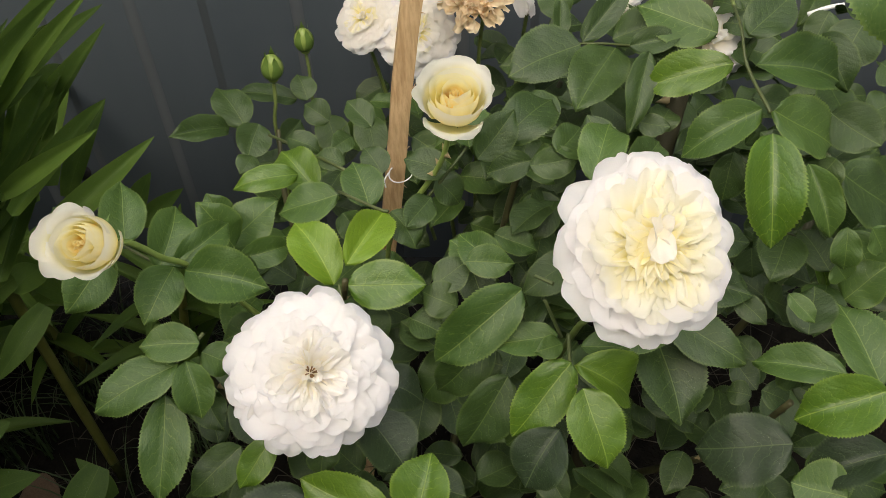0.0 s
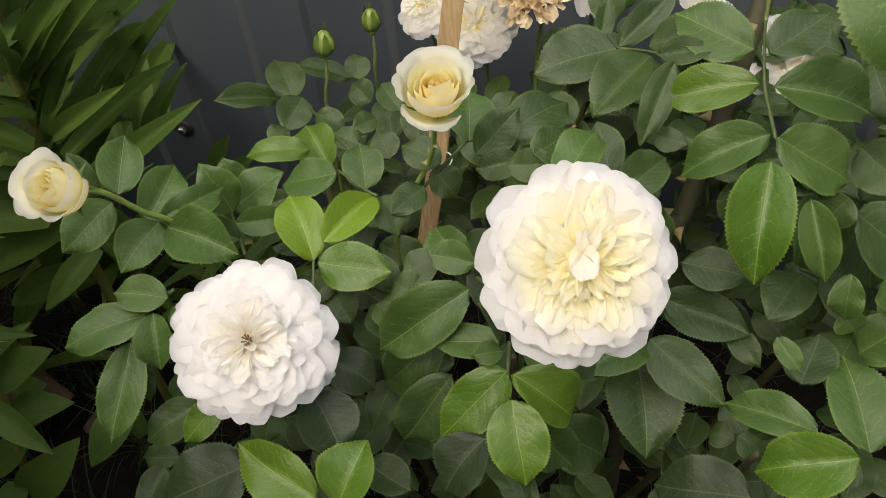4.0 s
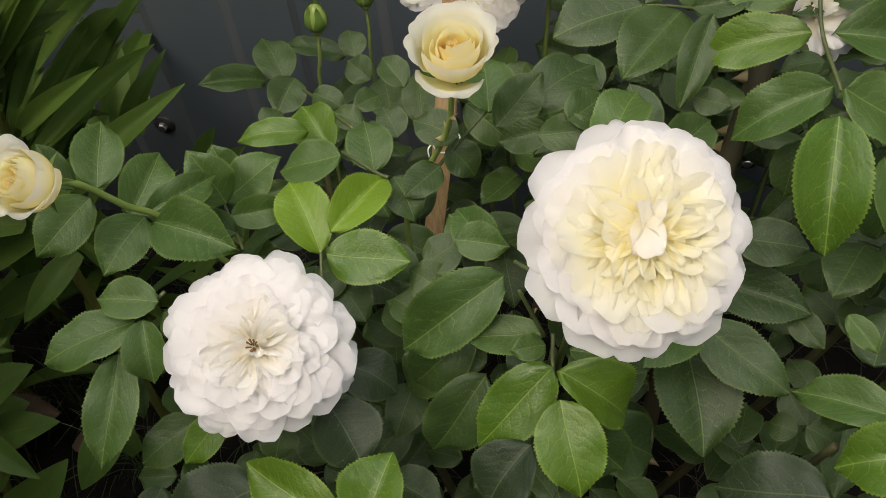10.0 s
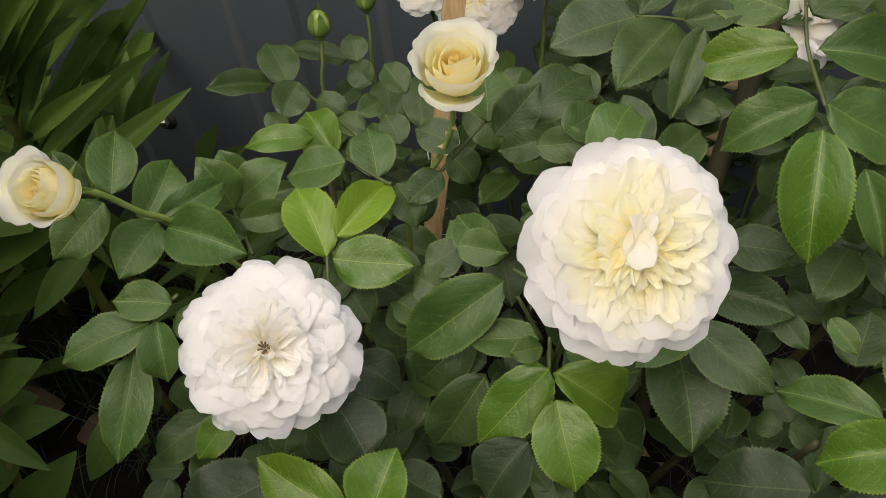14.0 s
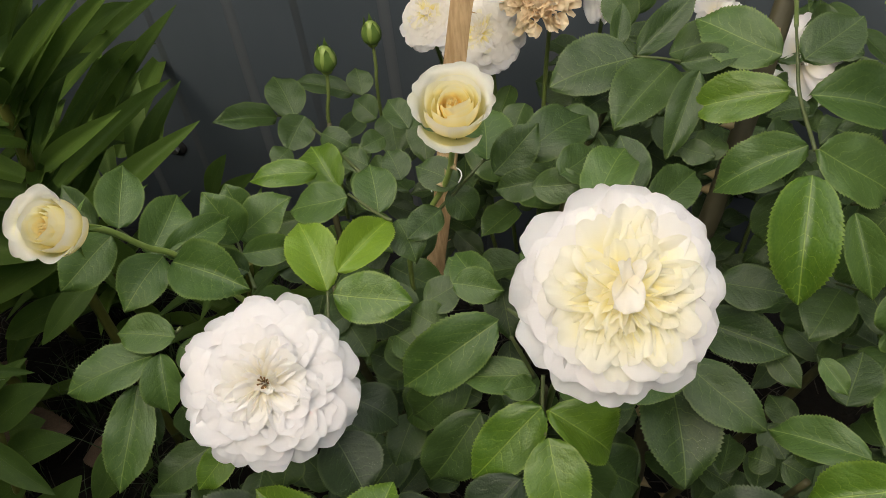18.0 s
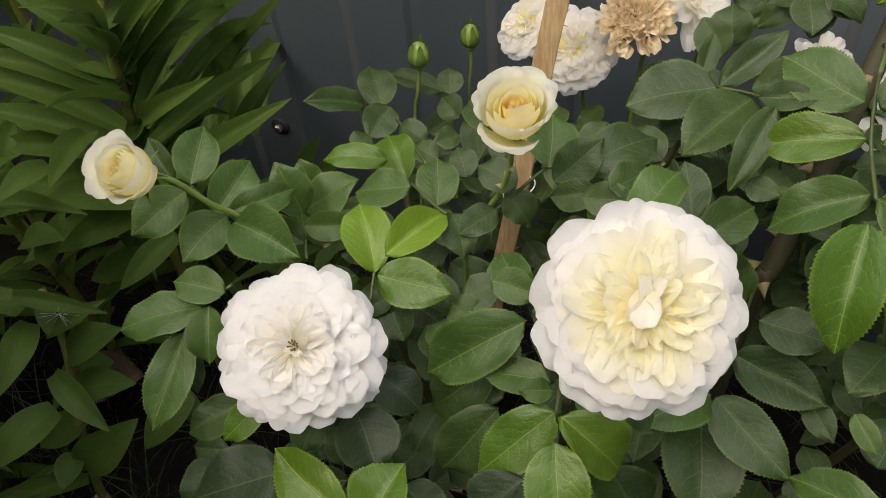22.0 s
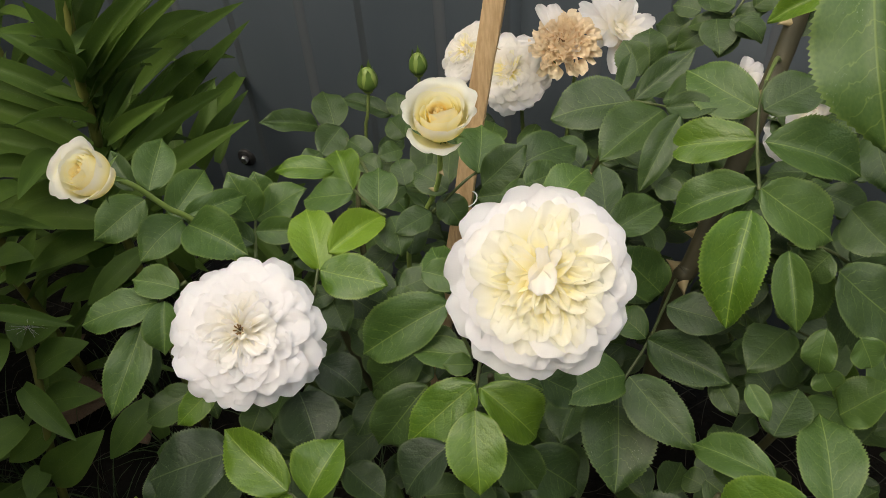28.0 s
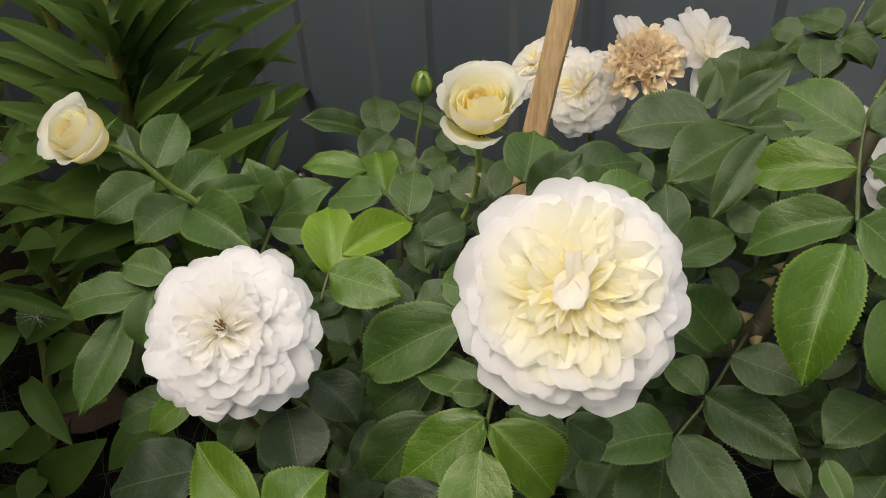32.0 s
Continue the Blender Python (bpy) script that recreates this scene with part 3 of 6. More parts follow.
def quartered_rose(centre, axis, radius, label, seed):
    """A large open rose: broad white guard petals round a folded, pale yellow heart."""
    fl = thing("rose", centre, label, "rose", "white roses of the bush")
    m, rnd, R = flower_frame(centre, axis), random.Random(seed), radius

    m = m @ Matrix.Diagonal((1.07, 1.0, 1.0, 1.0))
    ring(fl, m, rnd, OUTER, 11, R * 0.87, R * 0.70, 92, R * 0.14, -R * 0.16, 0.1, 0.14, 3)
    ring(fl, m, rnd, OUTER, 11, R * 0.79, R * 0.64, 88, R * 0.14, -R * 0.12, 0.40, 0.18, 3)
    ring(fl, m, rnd, GUARD, 12, R * 0.75, R * 0.54, 86, R * 0.13, -R * 0.085, 0.1, 0.2, 4)
    ring(fl, m, rnd, MIDDLE, 12, R * 0.71, R * 0.48, 83, R * 0.13, -R * 0.05, 0.3, 0.25, 4)
    ring(fl, m, rnd, INNER, 12, R * 0.66, R * 0.44, 80, R * 0.12, -R * 0.03, 0.1, 0.3, 5)
    # broad petals of the heart, one over the other, then narrower ones that show their folded edges
    for k in range(22):
        lay(fl, m, rnd, R, INNER, k * 2.39996 + rnd.uniform(-0.2, 0.2), rnd.uniform(0.16, 0.26), 0.015 * (k % 3), rnd.uniform(0.38, 0.48), rnd.uniform(0.30, 0.44), rnd.uniform(79, 86), rnd.uniform(-0.3, 0.3))
    for k in range(20):
        lay(fl, m, rnd, R, FOLD if k % 3 else INNER, -1.6 + 0.19 * k + rnd.uniform(-0.07, 0.07), rnd.uniform(0.14, 0.28), 0.04, rnd.uniform(0.32, 0.44), rnd.uniform(0.22, 0.36), rnd.uniform(77, 85), (0.42 if k % 2 else -0.38) + rnd.uniform(-0.3, 0.3))
    for k in range(15):
        lay(fl, m, rnd, R, FOLD, -1.3 + 0.21 * k + rnd.uniform(-0.08, 0.08), rnd.uniform(0.06, 0.14), 0.08, rnd.uniform(0.26, 0.38), rnd.uniform(0.16, 0.26), rnd.uniform(69, 79), (0.52 if k % 2 else -0.52) + rnd.uniform(-0.3, 0.3))
    for k in range(12):
        lay(fl, m, rnd, R, INNER if k % 2 else FOLD, 1.9 + 0.24 * k + rnd.uniform(-0.1, 0.1), rnd.uniform(0.04, 0.12), 0.08, rnd.uniform(0.30, 0.44), rnd.uniform(0.18, 0.30), rnd.uniform(69, 79), rnd.uniform(-0.55, 0.55))
    # the pale bundle that leans over the middle
    for phi, r0, high, length, width, tilt, sway in ((0.15, -0.18, 0.19, 0.36, 0.32, 80, 0.15), (-0.5, -0.12, 0.17, 0.30, 0.24, 82, -0.4), (0.7, -0.08, 0.17, 0.26, 0.20, 78, 0.5), (3.4, 0.00, 0.15, 0.34, 0.20, 66, 0.6), (2.7, 0.04, 0.13, 0.30, 0.18, 64, -0.6)):
        lay(fl, m, rnd, R, FOLD_WHITE, phi, r0, high, length, width, tilt, sway)
    receptacle(fl, m, R * 0.36, R * 0.17, PETAL_CREAM)
    calyx(fl, m, R * 0.6, -R * 0.26)
    return fl


def cup_petal(R, mat, rho, h0, h1, span, flare, close, seed):
    """A petal that wraps round the flower's axis: an egg-shaped bowl with a rolled rim."""
    rnd = random.Random(seed)
    rows, cols = 16, 17
    ph = [rnd.uniform(0, 6.28) for _ in range(4)]
    verts, uvs = [], []
    for r in range(rows):
        s = r / (rows - 1)
        for c in range(cols):
            u = 2 * c / (cols - 1) - 1
            e = s * (1 - 0.20 * abs(u) ** 2.4 - 0.03 * math.sin(4 * u + ph[0]) * s - 0.05 * math.exp(-(7 * (u - 0.4 * math.sin(ph[3]))) ** 2) * s)
            rad = rho * (0.22 + 0.78 * math.sin(math.pi / 2 * min(1.0, 1.7 * e)) ** 0.8)
            rad *= 1 - close * max(0.0, (e - 0.5) / 0.5) ** 1.4
            lip = max(0.0, (e - 0.60) / 0.40)
            rad += flare * lip ** 1.6 + 0.02 * e * math.sin(6 * u + ph[1]) * (0.1 + lip) * min(1.0, rho) + 0.02 * u * e
            high = h0 + (h1 - h0) * (e + 0.10 * math.sin(math.pi * e)) - 0.45 * flare * lip ** 2.6
            a = span * u * (0.55 + 0.45 * math.sin(math.pi / 2 * min(1.0, 1.6 * e)))
            verts.append((R * rad * math.cos(a), R * rad * math.sin(a), R * high))
            uvs.append((c / (cols - 1), s))
    return mesh_of("petal", verts, grid_faces(rows, cols), mat, uvs)


def cupped_rose(centre, axis, radius, label, seed, toward, petals, pale=0, flap=None, deep=1.0):
    """A half-open rose: a cup of wrapping petals with white petals spread behind it and a golden heart. The
    petals' turns are degrees from the side that looks along toward; deep narrows the bowl one way."""
    fl = thing("rose", centre, label, "rose", "half-open roses of the bush")
    m, rnd, R = flower_frame(centre, axis), random.Random(seed), radius
    front = m.to_3x3().inverted() @ Vector(toward)
    front = math.atan2(front.y, front.x)
    oval = Matrix.Diagonal((deep, 1.0, 1.0, 1.0))
    for mat, turn, rho, h0, h1, span, flare, close in petals:
        me = cup_petal(R, mat, rho, h0, h1, span, flare, close, rnd.random())
        me.transform(oval @ Matrix.Rotation(front + radians(turn), 4, "Z"))
        part("petal", me, fl, m)
    for k, (count, rho, h1) in enumerate(((3, 0.45, 0.38), (3, 0.38, 0.37), (3, 0.31, 0.34), (3, 0.23, 0.31), (2, 0.16, 0.28), (2, 0.09, 0.25))):
        mat = CUP_MID if k < 2 + pale else CUP_GOLD
        turn = rnd.uniform(0, 6.28)
        for i in range(count):
            way = turn + 2 * math.pi * (i + rnd.uniform(-0.2, 0.2)) / count
            me = cup_petal(R, mat, rho, -0.4, h1 * rnd.uniform(0.85, 1.12), rnd.uniform(0.9, 1.25), 0.0, rnd.uniform(0.06, 0.16), rnd.random())
            me.transform(oval @ Matrix.Rotation(way, 4, "Z") @ Matrix.Translation((rnd.uniform(-0.05, 0.05) * R, rnd.uniform(-0.05, 0.05) * R, 0)) @ Matrix.Rotation(rnd.uniform(-0.15, 0.15), 4, "Y"))
            part("petal", me, fl, m)
    for k in range(6):
        ring(fl, m, rnd, CURL, 1, R * 0.30, R * 0.20, rnd.uniform(-10, 25), R * rnd.uniform(0.02, 0.16), -R * 0.02, rnd.uniform(0, 6.28), 0.1, 8)
    if flap:
        ring(fl, m, rnd, OUTER, 1, R * 0.42, R * 0.30, flap[1], R * flap[2], R * flap[3], front + radians(flap[0]), 0.0, 1)
    calyx(fl, m, R * 0.8, -R * 0.42)
    return fl


def withered_rose(centre, axis, radius, label, seed):
    """A spent rose: shrivelled beige petals with a few white ones that still hold."""
    fl = thing("withered_rose", centre, label, "rose")
    m, rnd, R = flower_frame(centre, axis), random.Random(seed), radius
    whorl(fl, m, rnd, R, (DRY, DRY), 110, 0.62, (0.18, 0.36), (0.22, 0.40), (14, 98), 0.40, 24, 1.3)
    receptacle(fl, m, R * 0.5, R * 0.2, PETAL_DRY)
    for phi, tilt, size, wide in ((3.7, 66, 1.02, 0.34), (4.4, 84, 1.08, 0.30), (3.2, 60, 0.92, 0.34), (4.0, 74, 0.90, 0.40), (0.5, 70, 0.40, 0.26)):
        ring(fl, m, rnd, LOOSE, 1, R * size, R * wide, tilt, R * 0.15, R * 0.08, phi, 0.1, 6, "white_petal")
    stamens(fl, m, rnd, 16, R * 0.12, R * 0.4)
    calyx(fl, m, R * 0.7, -R * 0.22)
    return fl


def loose_rose(centre, axis, radius, label, seed, count, width):
    """A white rose past its best, with a few long loose petals spread apart."""
    fl = thing("rose", centre, label, "rose", "white roses of the bush")
    m, rnd, R = flower_frame(centre, axis), random.Random(seed), radius
    ring(fl, m, rnd, LOOSE, count, R * 0.95, R * width, 98, R * 0.12, -R * 0.16, rnd.uniform(0, 6), 0.3, 12)
    ring(fl, m, rnd, LOOSE, count, R * 0.80, R * width * 0.9, 82, R * 0.12, -R * 0.08, rnd.uniform(0, 6), 0.35, 12)
    ring(fl, m, rnd, MIDDLE, count - 1, R * 0.58, R * width * 0.8, 64, R * 0.10, -R * 0.02, rnd.uniform(0, 6), 0.35, 14)
    ring(fl, m, rnd, FOLD_WHITE, 6, R * 0.38, R * 0.26, 42, R * 0.06, 0.0, 0.4, 0.35, 16)
    receptacle(fl, m, R * 0.16, R * 0.10, PETAL_IVORY)
    calyx(fl, m, R * 0.6, -R * 0.20)
    return fl


def stalk(flower, pts, r0=0.0017, r1=0.0021, mat=None, name="flower_stem", thorns=0, seed=1):
    v, f = tube(pts, r0, r1, 8, 8, 0.05, seed)
    ob = part(name, mesh_of(name, v, f, mat or STEM_GREEN), flower)
    rnd = random.Random(seed)
    path = smooth_path(pts, 10)
    for _ in range(thorns):
        i = rnd.randrange(2, len(path) - 2)
        d = (path[i + 1] - path[i]).normalized()
        side = d.cross(Vector((rnd.uniform(-1, 1), rnd.uniform(-1, 1), rnd.uniform(-1, 1)))).normalized()
        thorn(flower, path[i] + side * r0 * 0.8, side - d * 0.3, r0 * 2.6)
    return ob


def thorn(parent, base, way, size):
    way = Vector(way).normalized()
    a = way.orthogonal().normalized()
    b = way.cross(a)
    v, f = [], []
    for s in (0.0, 0.35, 0.7):
        for k in range(6):
            w = 2 * math.pi * k / 6
            r = size * 0.32 * (1 - s) ** 1.3
            v.append(base + way * size * s + (a * math.cos(w) * 1.5 + b * math.sin(w)) * r - Vector((0, 0, size * 0.15 * s * s)))
    v.append(base + way * size - Vector((0, 0, size * 0.15)))
    for i in range(2):
        for k in range(6):
            f.append((i * 6 + k, i * 6 + (k + 1) % 6, (i + 1) * 6 + (k + 1) % 6, (i + 1) * 6 + k))
    f += [(12 + k, 12 + (k + 1) % 6, 18) for k in range(6)]
    part("thorn", mesh_of("thorn", v, f, THORN), parent)


def rose_bud(top, foot, radius, label, seed):
    """A closed egg-shaped bud in five pointed sepals, with pale petals in the gaps, on its own stem."""
    top, foot = Vector(top), Vector(foot)
    bud = thing("rose_bud", top, label, "rose bud", "closed green rosebuds")
    rnd = random.Random(seed)
    m = flower_frame(top, (top - foot).normalized() + Vector((0.05, -0.25, 0.6)))
    R = radius

    def girth(h):
        return 0.98 * math.sqrt(max(0.0002, 1 - (h / 1.345) ** 2)) * (1 - 0.14 * h)

    def patch(name, a0, a1, h0, h1, lift, mat, pointed):
        rows, cols = 11, 7
        v, uvs = [], []
        for r in range(rows):
            s = r / (rows - 1)
            h = h0 + (h1 - h0) * s
            taper = (1 - s) ** 0.55 if pointed else 1.0
            for c in range(cols):
                u = 2 * c / (cols - 1) - 1
                a = (a0 + a1) / 2 + (a1 - a0) / 2 * u * taper
                free = max(0.0, s - 0.86) / 0.14 if pointed else 0.0
                rr = (girth(h) + lift + 0.03 * (1 - u * u)) * R + 0.30 * R * free * free
                if pointed and h > 0.9:
                    am, t = (a0 + a1) / 2, (h - 0.9) / (h1 - 0.9)
                    wide = u * 0.30 * R * (1 - t) ** 1.2
                    out = R * ((girth(0.9) + lift) * (1 - 0.45 * t) + 0.25 * t * t)
                    v.append((out * math.cos(am) - wide * math.sin(am), out * math.sin(am) + wide * math.cos(am), h * R))
                else:
                    v.append((rr * math.cos(a), rr * math.sin(a), h * R))
                uvs.append((c / (cols - 1), s))
        part(name, mesh_of(name, v, grid_faces(rows, cols), mat, uvs), bud, m)

    for k in range(5):
        a = 2 * math.pi * k / 5 + rnd.uniform(-0.1, 0.1)
        patch("petal", a - 0.75, a + 0.75, -1.0, 1.345, 0.0, BUD_GREEN, False)
    for k in range(5):
        a = 2 * math.pi * (k + 0.5) / 5 + rnd.uniform(-0.12, 0.12)
        patch("sepal", a - 0.66, a + 0.66, -1.12, rnd.choice((1.5, 1.85, 2.0)), 0.05, SEPAL_GREEN, True)
    v, f, prof = [], [], ((0.2, -1.75), (0.48, -1.6), (0.56, -1.35), (0.50, -1.08), (0.3, -0.9))
    for r, h in prof:
        for k in range(12):
            w = 2 * math.pi * k / 12
            v.append((R * r * math.cos(w), R * r * math.sin(w), R * h))
    for i in range(len(prof) - 1):
        for k in range(12):
            f.append((i * 12 + k, i * 12 + (k + 1) % 12, (i + 1) * 12 + (k + 1) % 12, (i + 1) * 12 + k))
    part("hip", mesh_of("hip", v, f, BUD_GREEN), bud, m)
    stalk(bud, [m @ Vector((0, 0, -1.7 * R)), top.lerp(foot, 0.55) + Vector((0.001, 0, 0)), foot, foot + Vector((0.004, -0.015, -0.10))], 0.0015, 0.0017)
    return bud

# ---- the setting ----


def ground():
    n, size = 60, 1.6
    v, f = [], []
    for j in range(n + 1):
        for i in range(n + 1):
            x, y = -size + 2 * size * i / n, -0.8 + 2 * size * j / n
            z = 0.02 * noise.noise((x * 3, y * 3, 0)) + 0.012 * noise.noise((x * 14, y * 14, 2)) - 0.01
            v.append((x, y, z))
    f = grid_faces(n + 1, n + 1)
    far = 400.0
    o = len(v)
    v += [(-far, -far, -0.03), (far, -far, -0.03), (far, far, -0.03), (-far, far, -0.03)]
    f.append((o, o + 1, o + 2, o + 3))
    return tagged(new("ground", mesh_of("ground", v, f, SOIL)), "garden soil with bits of litter, coloured near black for the plants' shade", "soil", kind="structure")


ground()
FENCE_Y, FENCE_TOP = 0.80, 1.35


fence = thing("fence", (0, FENCE_Y, 0), "dark slate-grey ribbed steel sheet fence", "fence", kind="structure")
for x0, x1 in ((-1.62, -0.845), (-0.845, -0.07), (-0.07, 0.705), (0.705, 1.48)):
    n = max(8, int((x1 - x0) / 0.02)) + 1
    prof = [x0 + (x1 - x0) * i / (n - 1) for i in range(n)]
    v, f = [], []
    for x in prof:
        for z in (0.03, FENCE_TOP):
            v.append((x, FENCE_Y, z))
    for x in prof:
        for z in (0.03, FENCE_TOP):
            v.append((x, FENCE_Y + 0.0012, z))
    for i in range(n - 1):
        a = 2 * i
        f.append((a, a + 2, a + 3, a + 1))
        f.append((2 * n + a, 2 * n + a + 1, 2 * n + a + 3, 2 * n + a + 2))
        f.append((a + 1, a + 3, 2 * n + a + 3, 2 * n + a + 1))
    f.append((0, 1, 2 * n + 1, 2 * n))
    f.append((2 * n - 2, 4 * n - 2, 4 * n - 1, 2 * n - 1))
    part("sheet", mesh_of("sheet", v, f, FENCE), fence)


def bead(x, half, high, mat):
    """A low rounded upright bead pressed into the sheet."""
    v, f, uvs = [], [], []
    for z in (0.03, FENCE_TOP):
        for i in range(-6, 7):
            v.append((x + half * i / 6, FENCE_Y + 0.0004 - high * math.cos(math.pi / 2 * i / 6) ** 2, z))
            uvs.append((0.5 + i / 12, z))
    for i in range(12):
        f.append((i, i + 1, i + 14, i + 13))
    part("bead", mesh_of("bead", v, f, mat, uvs), fence)


for k in range(-9, 12):
    bead(-0.508 + 0.173 * k, 0.0120, 0.0009, FENCE_PALE)
    bead(-0.508 + 0.173 * k + 0.0755, 0.010, 0.0007, FENCE_FAINT)


def bolt(x, z):
    v, f = [], []
    for r, h in ((0.000, -0.0040), (0.012, -0.0040), (0.0135, -0.002), (0.0135, 0.0)):
        for k in range(18):
            w = 2 * math.pi * k / 18
            v.append((x + r * math.cos(w), FENCE_Y + h, z + r * math.sin(w)))
    for i in range(3):
        for k in range(18):
            f.append((i * 18 + k, i * 18 + (k + 1) % 18, (i + 1) * 18 + (k + 1) % 18, (i + 1) * 18 + k))
    b = part("bolt", mesh_of("bolt_washer", v, f, RUBBER), fence, None, "black rubber washer with a steel screw head")
    v, f = [], []
    for r, h in ((0.0, -0.010), (0.0050, -0.010), (0.0058, -0.008), (0.0058, -0.004)):
        for k in range(6):
            w = 2 * math.pi * k / 6
            v.append((x + r * math.cos(w), FENCE_Y + h, z + r * math.sin(w)))
    for i in range(3):
        for k in range(6):
            f.append((i * 6 + k, i * 6 + (k + 1) % 6, (i + 1) * 6 + (k + 1) % 6, (i + 1) * 6 + k))
    part("screw_head", mesh_of("screw_head", v, f, STEEL, smooth=False), b, None, "bright steel hexagon screw head")


for k in range(-2, 3):
    bolt(-0.464 + 0.692 * k, 0.205)
bolt(-0.90, 0.03)

# ---- unseen walls behind and beside the camera, added to shape the light ----


def unseen_wall(name, x0, x1, y0, y1, top, label, category):
    v = [(x, y, z) for z in (-0.02, top) for x, y in ((x0, y0), (x1, y0), (x1, y1), (x0, y1))]
    f = [(0, 1, 5, 4), (1, 2, 6, 5), (2, 3, 7, 6), (3, 0, 4, 7), (4, 5, 6, 7)]
    tagged(new(name, mesh_of(name, v, f, PLASTER, smooth=False)), label, category, kind="structure")


unseen_wall("fill_wall_south", -3.2, 3.2, -1.45, -1.25, 2.4, "unseen plain pale grey wall, added to block and bounce front light", "wall")
unseen_wall("shade_wall_west", -1.30, -1.10, -1.25, 0.82, 1.5, "unseen plain pale grey wall, added to block light from the side", "wall")
unseen_wall("shade_wall_east", 1.48, 1.68, -1.25, 0.82, 1.8, "unseen plain pale grey wall, added to block light from the side", "wall")
# ---- wooden stake ----


def stake():
    foot, top = Vector((-0.109, 0.485, 0.0)), Vector((0.034, 0.664, 1.10))
    st = thing("stake", foot, "rough sawn light brown wooden garden stake", "stake")
    rnd = random.Random(4)
    d = (top - foot).normalized()
    a = Vector((0.99, 0.10, 0.0))
    a = (a - d * a.dot(d)).normalized()
    b = d.cross(a)
    n, v, f = 40, [], []
    section = [(-1, -0.72), (-0.4, -0.8), (0.3, -0.78), (1, -0.7), (1.04, 0), (0.96, 0.75), (0, 0.8), (-0.95, 0.72), (-1.03, 0)]
    for i in range(n + 1):
        p = foot.lerp(top, i / n)
        wob = 0.0006 * math.sin(i * 0.9)
        for x, y in section:
            v.append(p + a * (x * 0.0080 + wob + rnd.uniform(-0.0004, 0.0004)) + b * (y * 0.0085 + rnd.uniform(-0.0004, 0.0004)))
    m = len(section)
    for i in range(n):
        for k in range(m):
            f.append((i * m + k, i * m + (k + 1) % m, (i + 1) * m + (k + 1) % m, (i + 1) * m + k))
    f.append(tuple(range(m))[::-1])
    f.append(tuple(n * m + k for k in range(m)))
    part("post", mesh_of("post", v, f, WOOD, smooth=False), st)
    for k in range(12):
        s = rnd.uniform(0.3, 0.62)
        p = foot.lerp(top, s) + a * 0.0078 + b * rnd.uniform(-0.007, 0.0)
        e = p + a * rnd.uniform(0.001, 0.004) + d * rnd.uniform(-0.004, 0.006)
        tv, tf = tube([p, e], 0.0006, 0.0002, 4, 2)
        part("splinter", mesh_of("splinter", tv, tf, WOOD_WORN), st)


stake()


def plant_tie():
    """A loop of white plastic tie round the stake and the rose stem."""
    c = Vector((-0.045, 0.545, 0.452))
    ob = thing("plant_tie", c, "white plastic tie looped round the stake", "plant tie")
    pts = []
    for k in range(15):
        w = 2 * math.pi * k / 14
        pts.append(c + Vector((0.0105 * math.cos(w), 0.010 * math.sin(w), 0.003 * math.sin(w + 1))))
    v, f = tube(pts, 0.0006, 0.0006, 6, 3)
    part("loop", mesh_of("loop", v, f, PLASTIC), ob)
    v, f = tube([c + Vector((-0.0105, 0.0, 0)), c + Vector((-0.014, -0.006, -0.003)), c + Vector((-0.013, -0.010, -0.008))], 0.0007, 0.0006, 6, 4)
    part("tail", mesh_of("tail", v, f, PLASTIC), ob)


plant_tie()

strip = thing("plastic_strip", (0.341, 0.7, 0.497), "thin bowed white plastic strip caught in the bush", "plastic strip")
v, f = tube([(0.325, 0.7, 0.494), (0.341, 0.7, 0.501), (0.355, 0.7, 0.504)], 0.0022, 0.0022, 8, 6)
part("strip", mesh_of("strip", v, f, PLASTIC), strip)

# ---- roses ----
r = quartered_rose((0.0945, 0.2830, 0.6628), (0.10, -0.26, 0.35), 0.0464, "large open white rose with a crumpled pale yellow heart", 121)
stalk(r, [(0.090, 0.292, 0.642), (0.087, 0.300, 0.615), (0.074, 0.296, 0.588), (0.066, 0.300, 0.56), (0.05, 0.34, 0.40)], thorns=3)
r = cushion_rose((-0.0780, 0.2610, 0.5875), (0.20, -0.46, 0.84), 0.0474, "fully open flat white rose showing brown stamens", 22)
stalk(r, [(-0.076, 0.263, 0.580), (-0.068, 0.272, 0.545), (-0.045, 0.290, 0.50), (-0.03, 0.34, 0.38)], thorns=2)
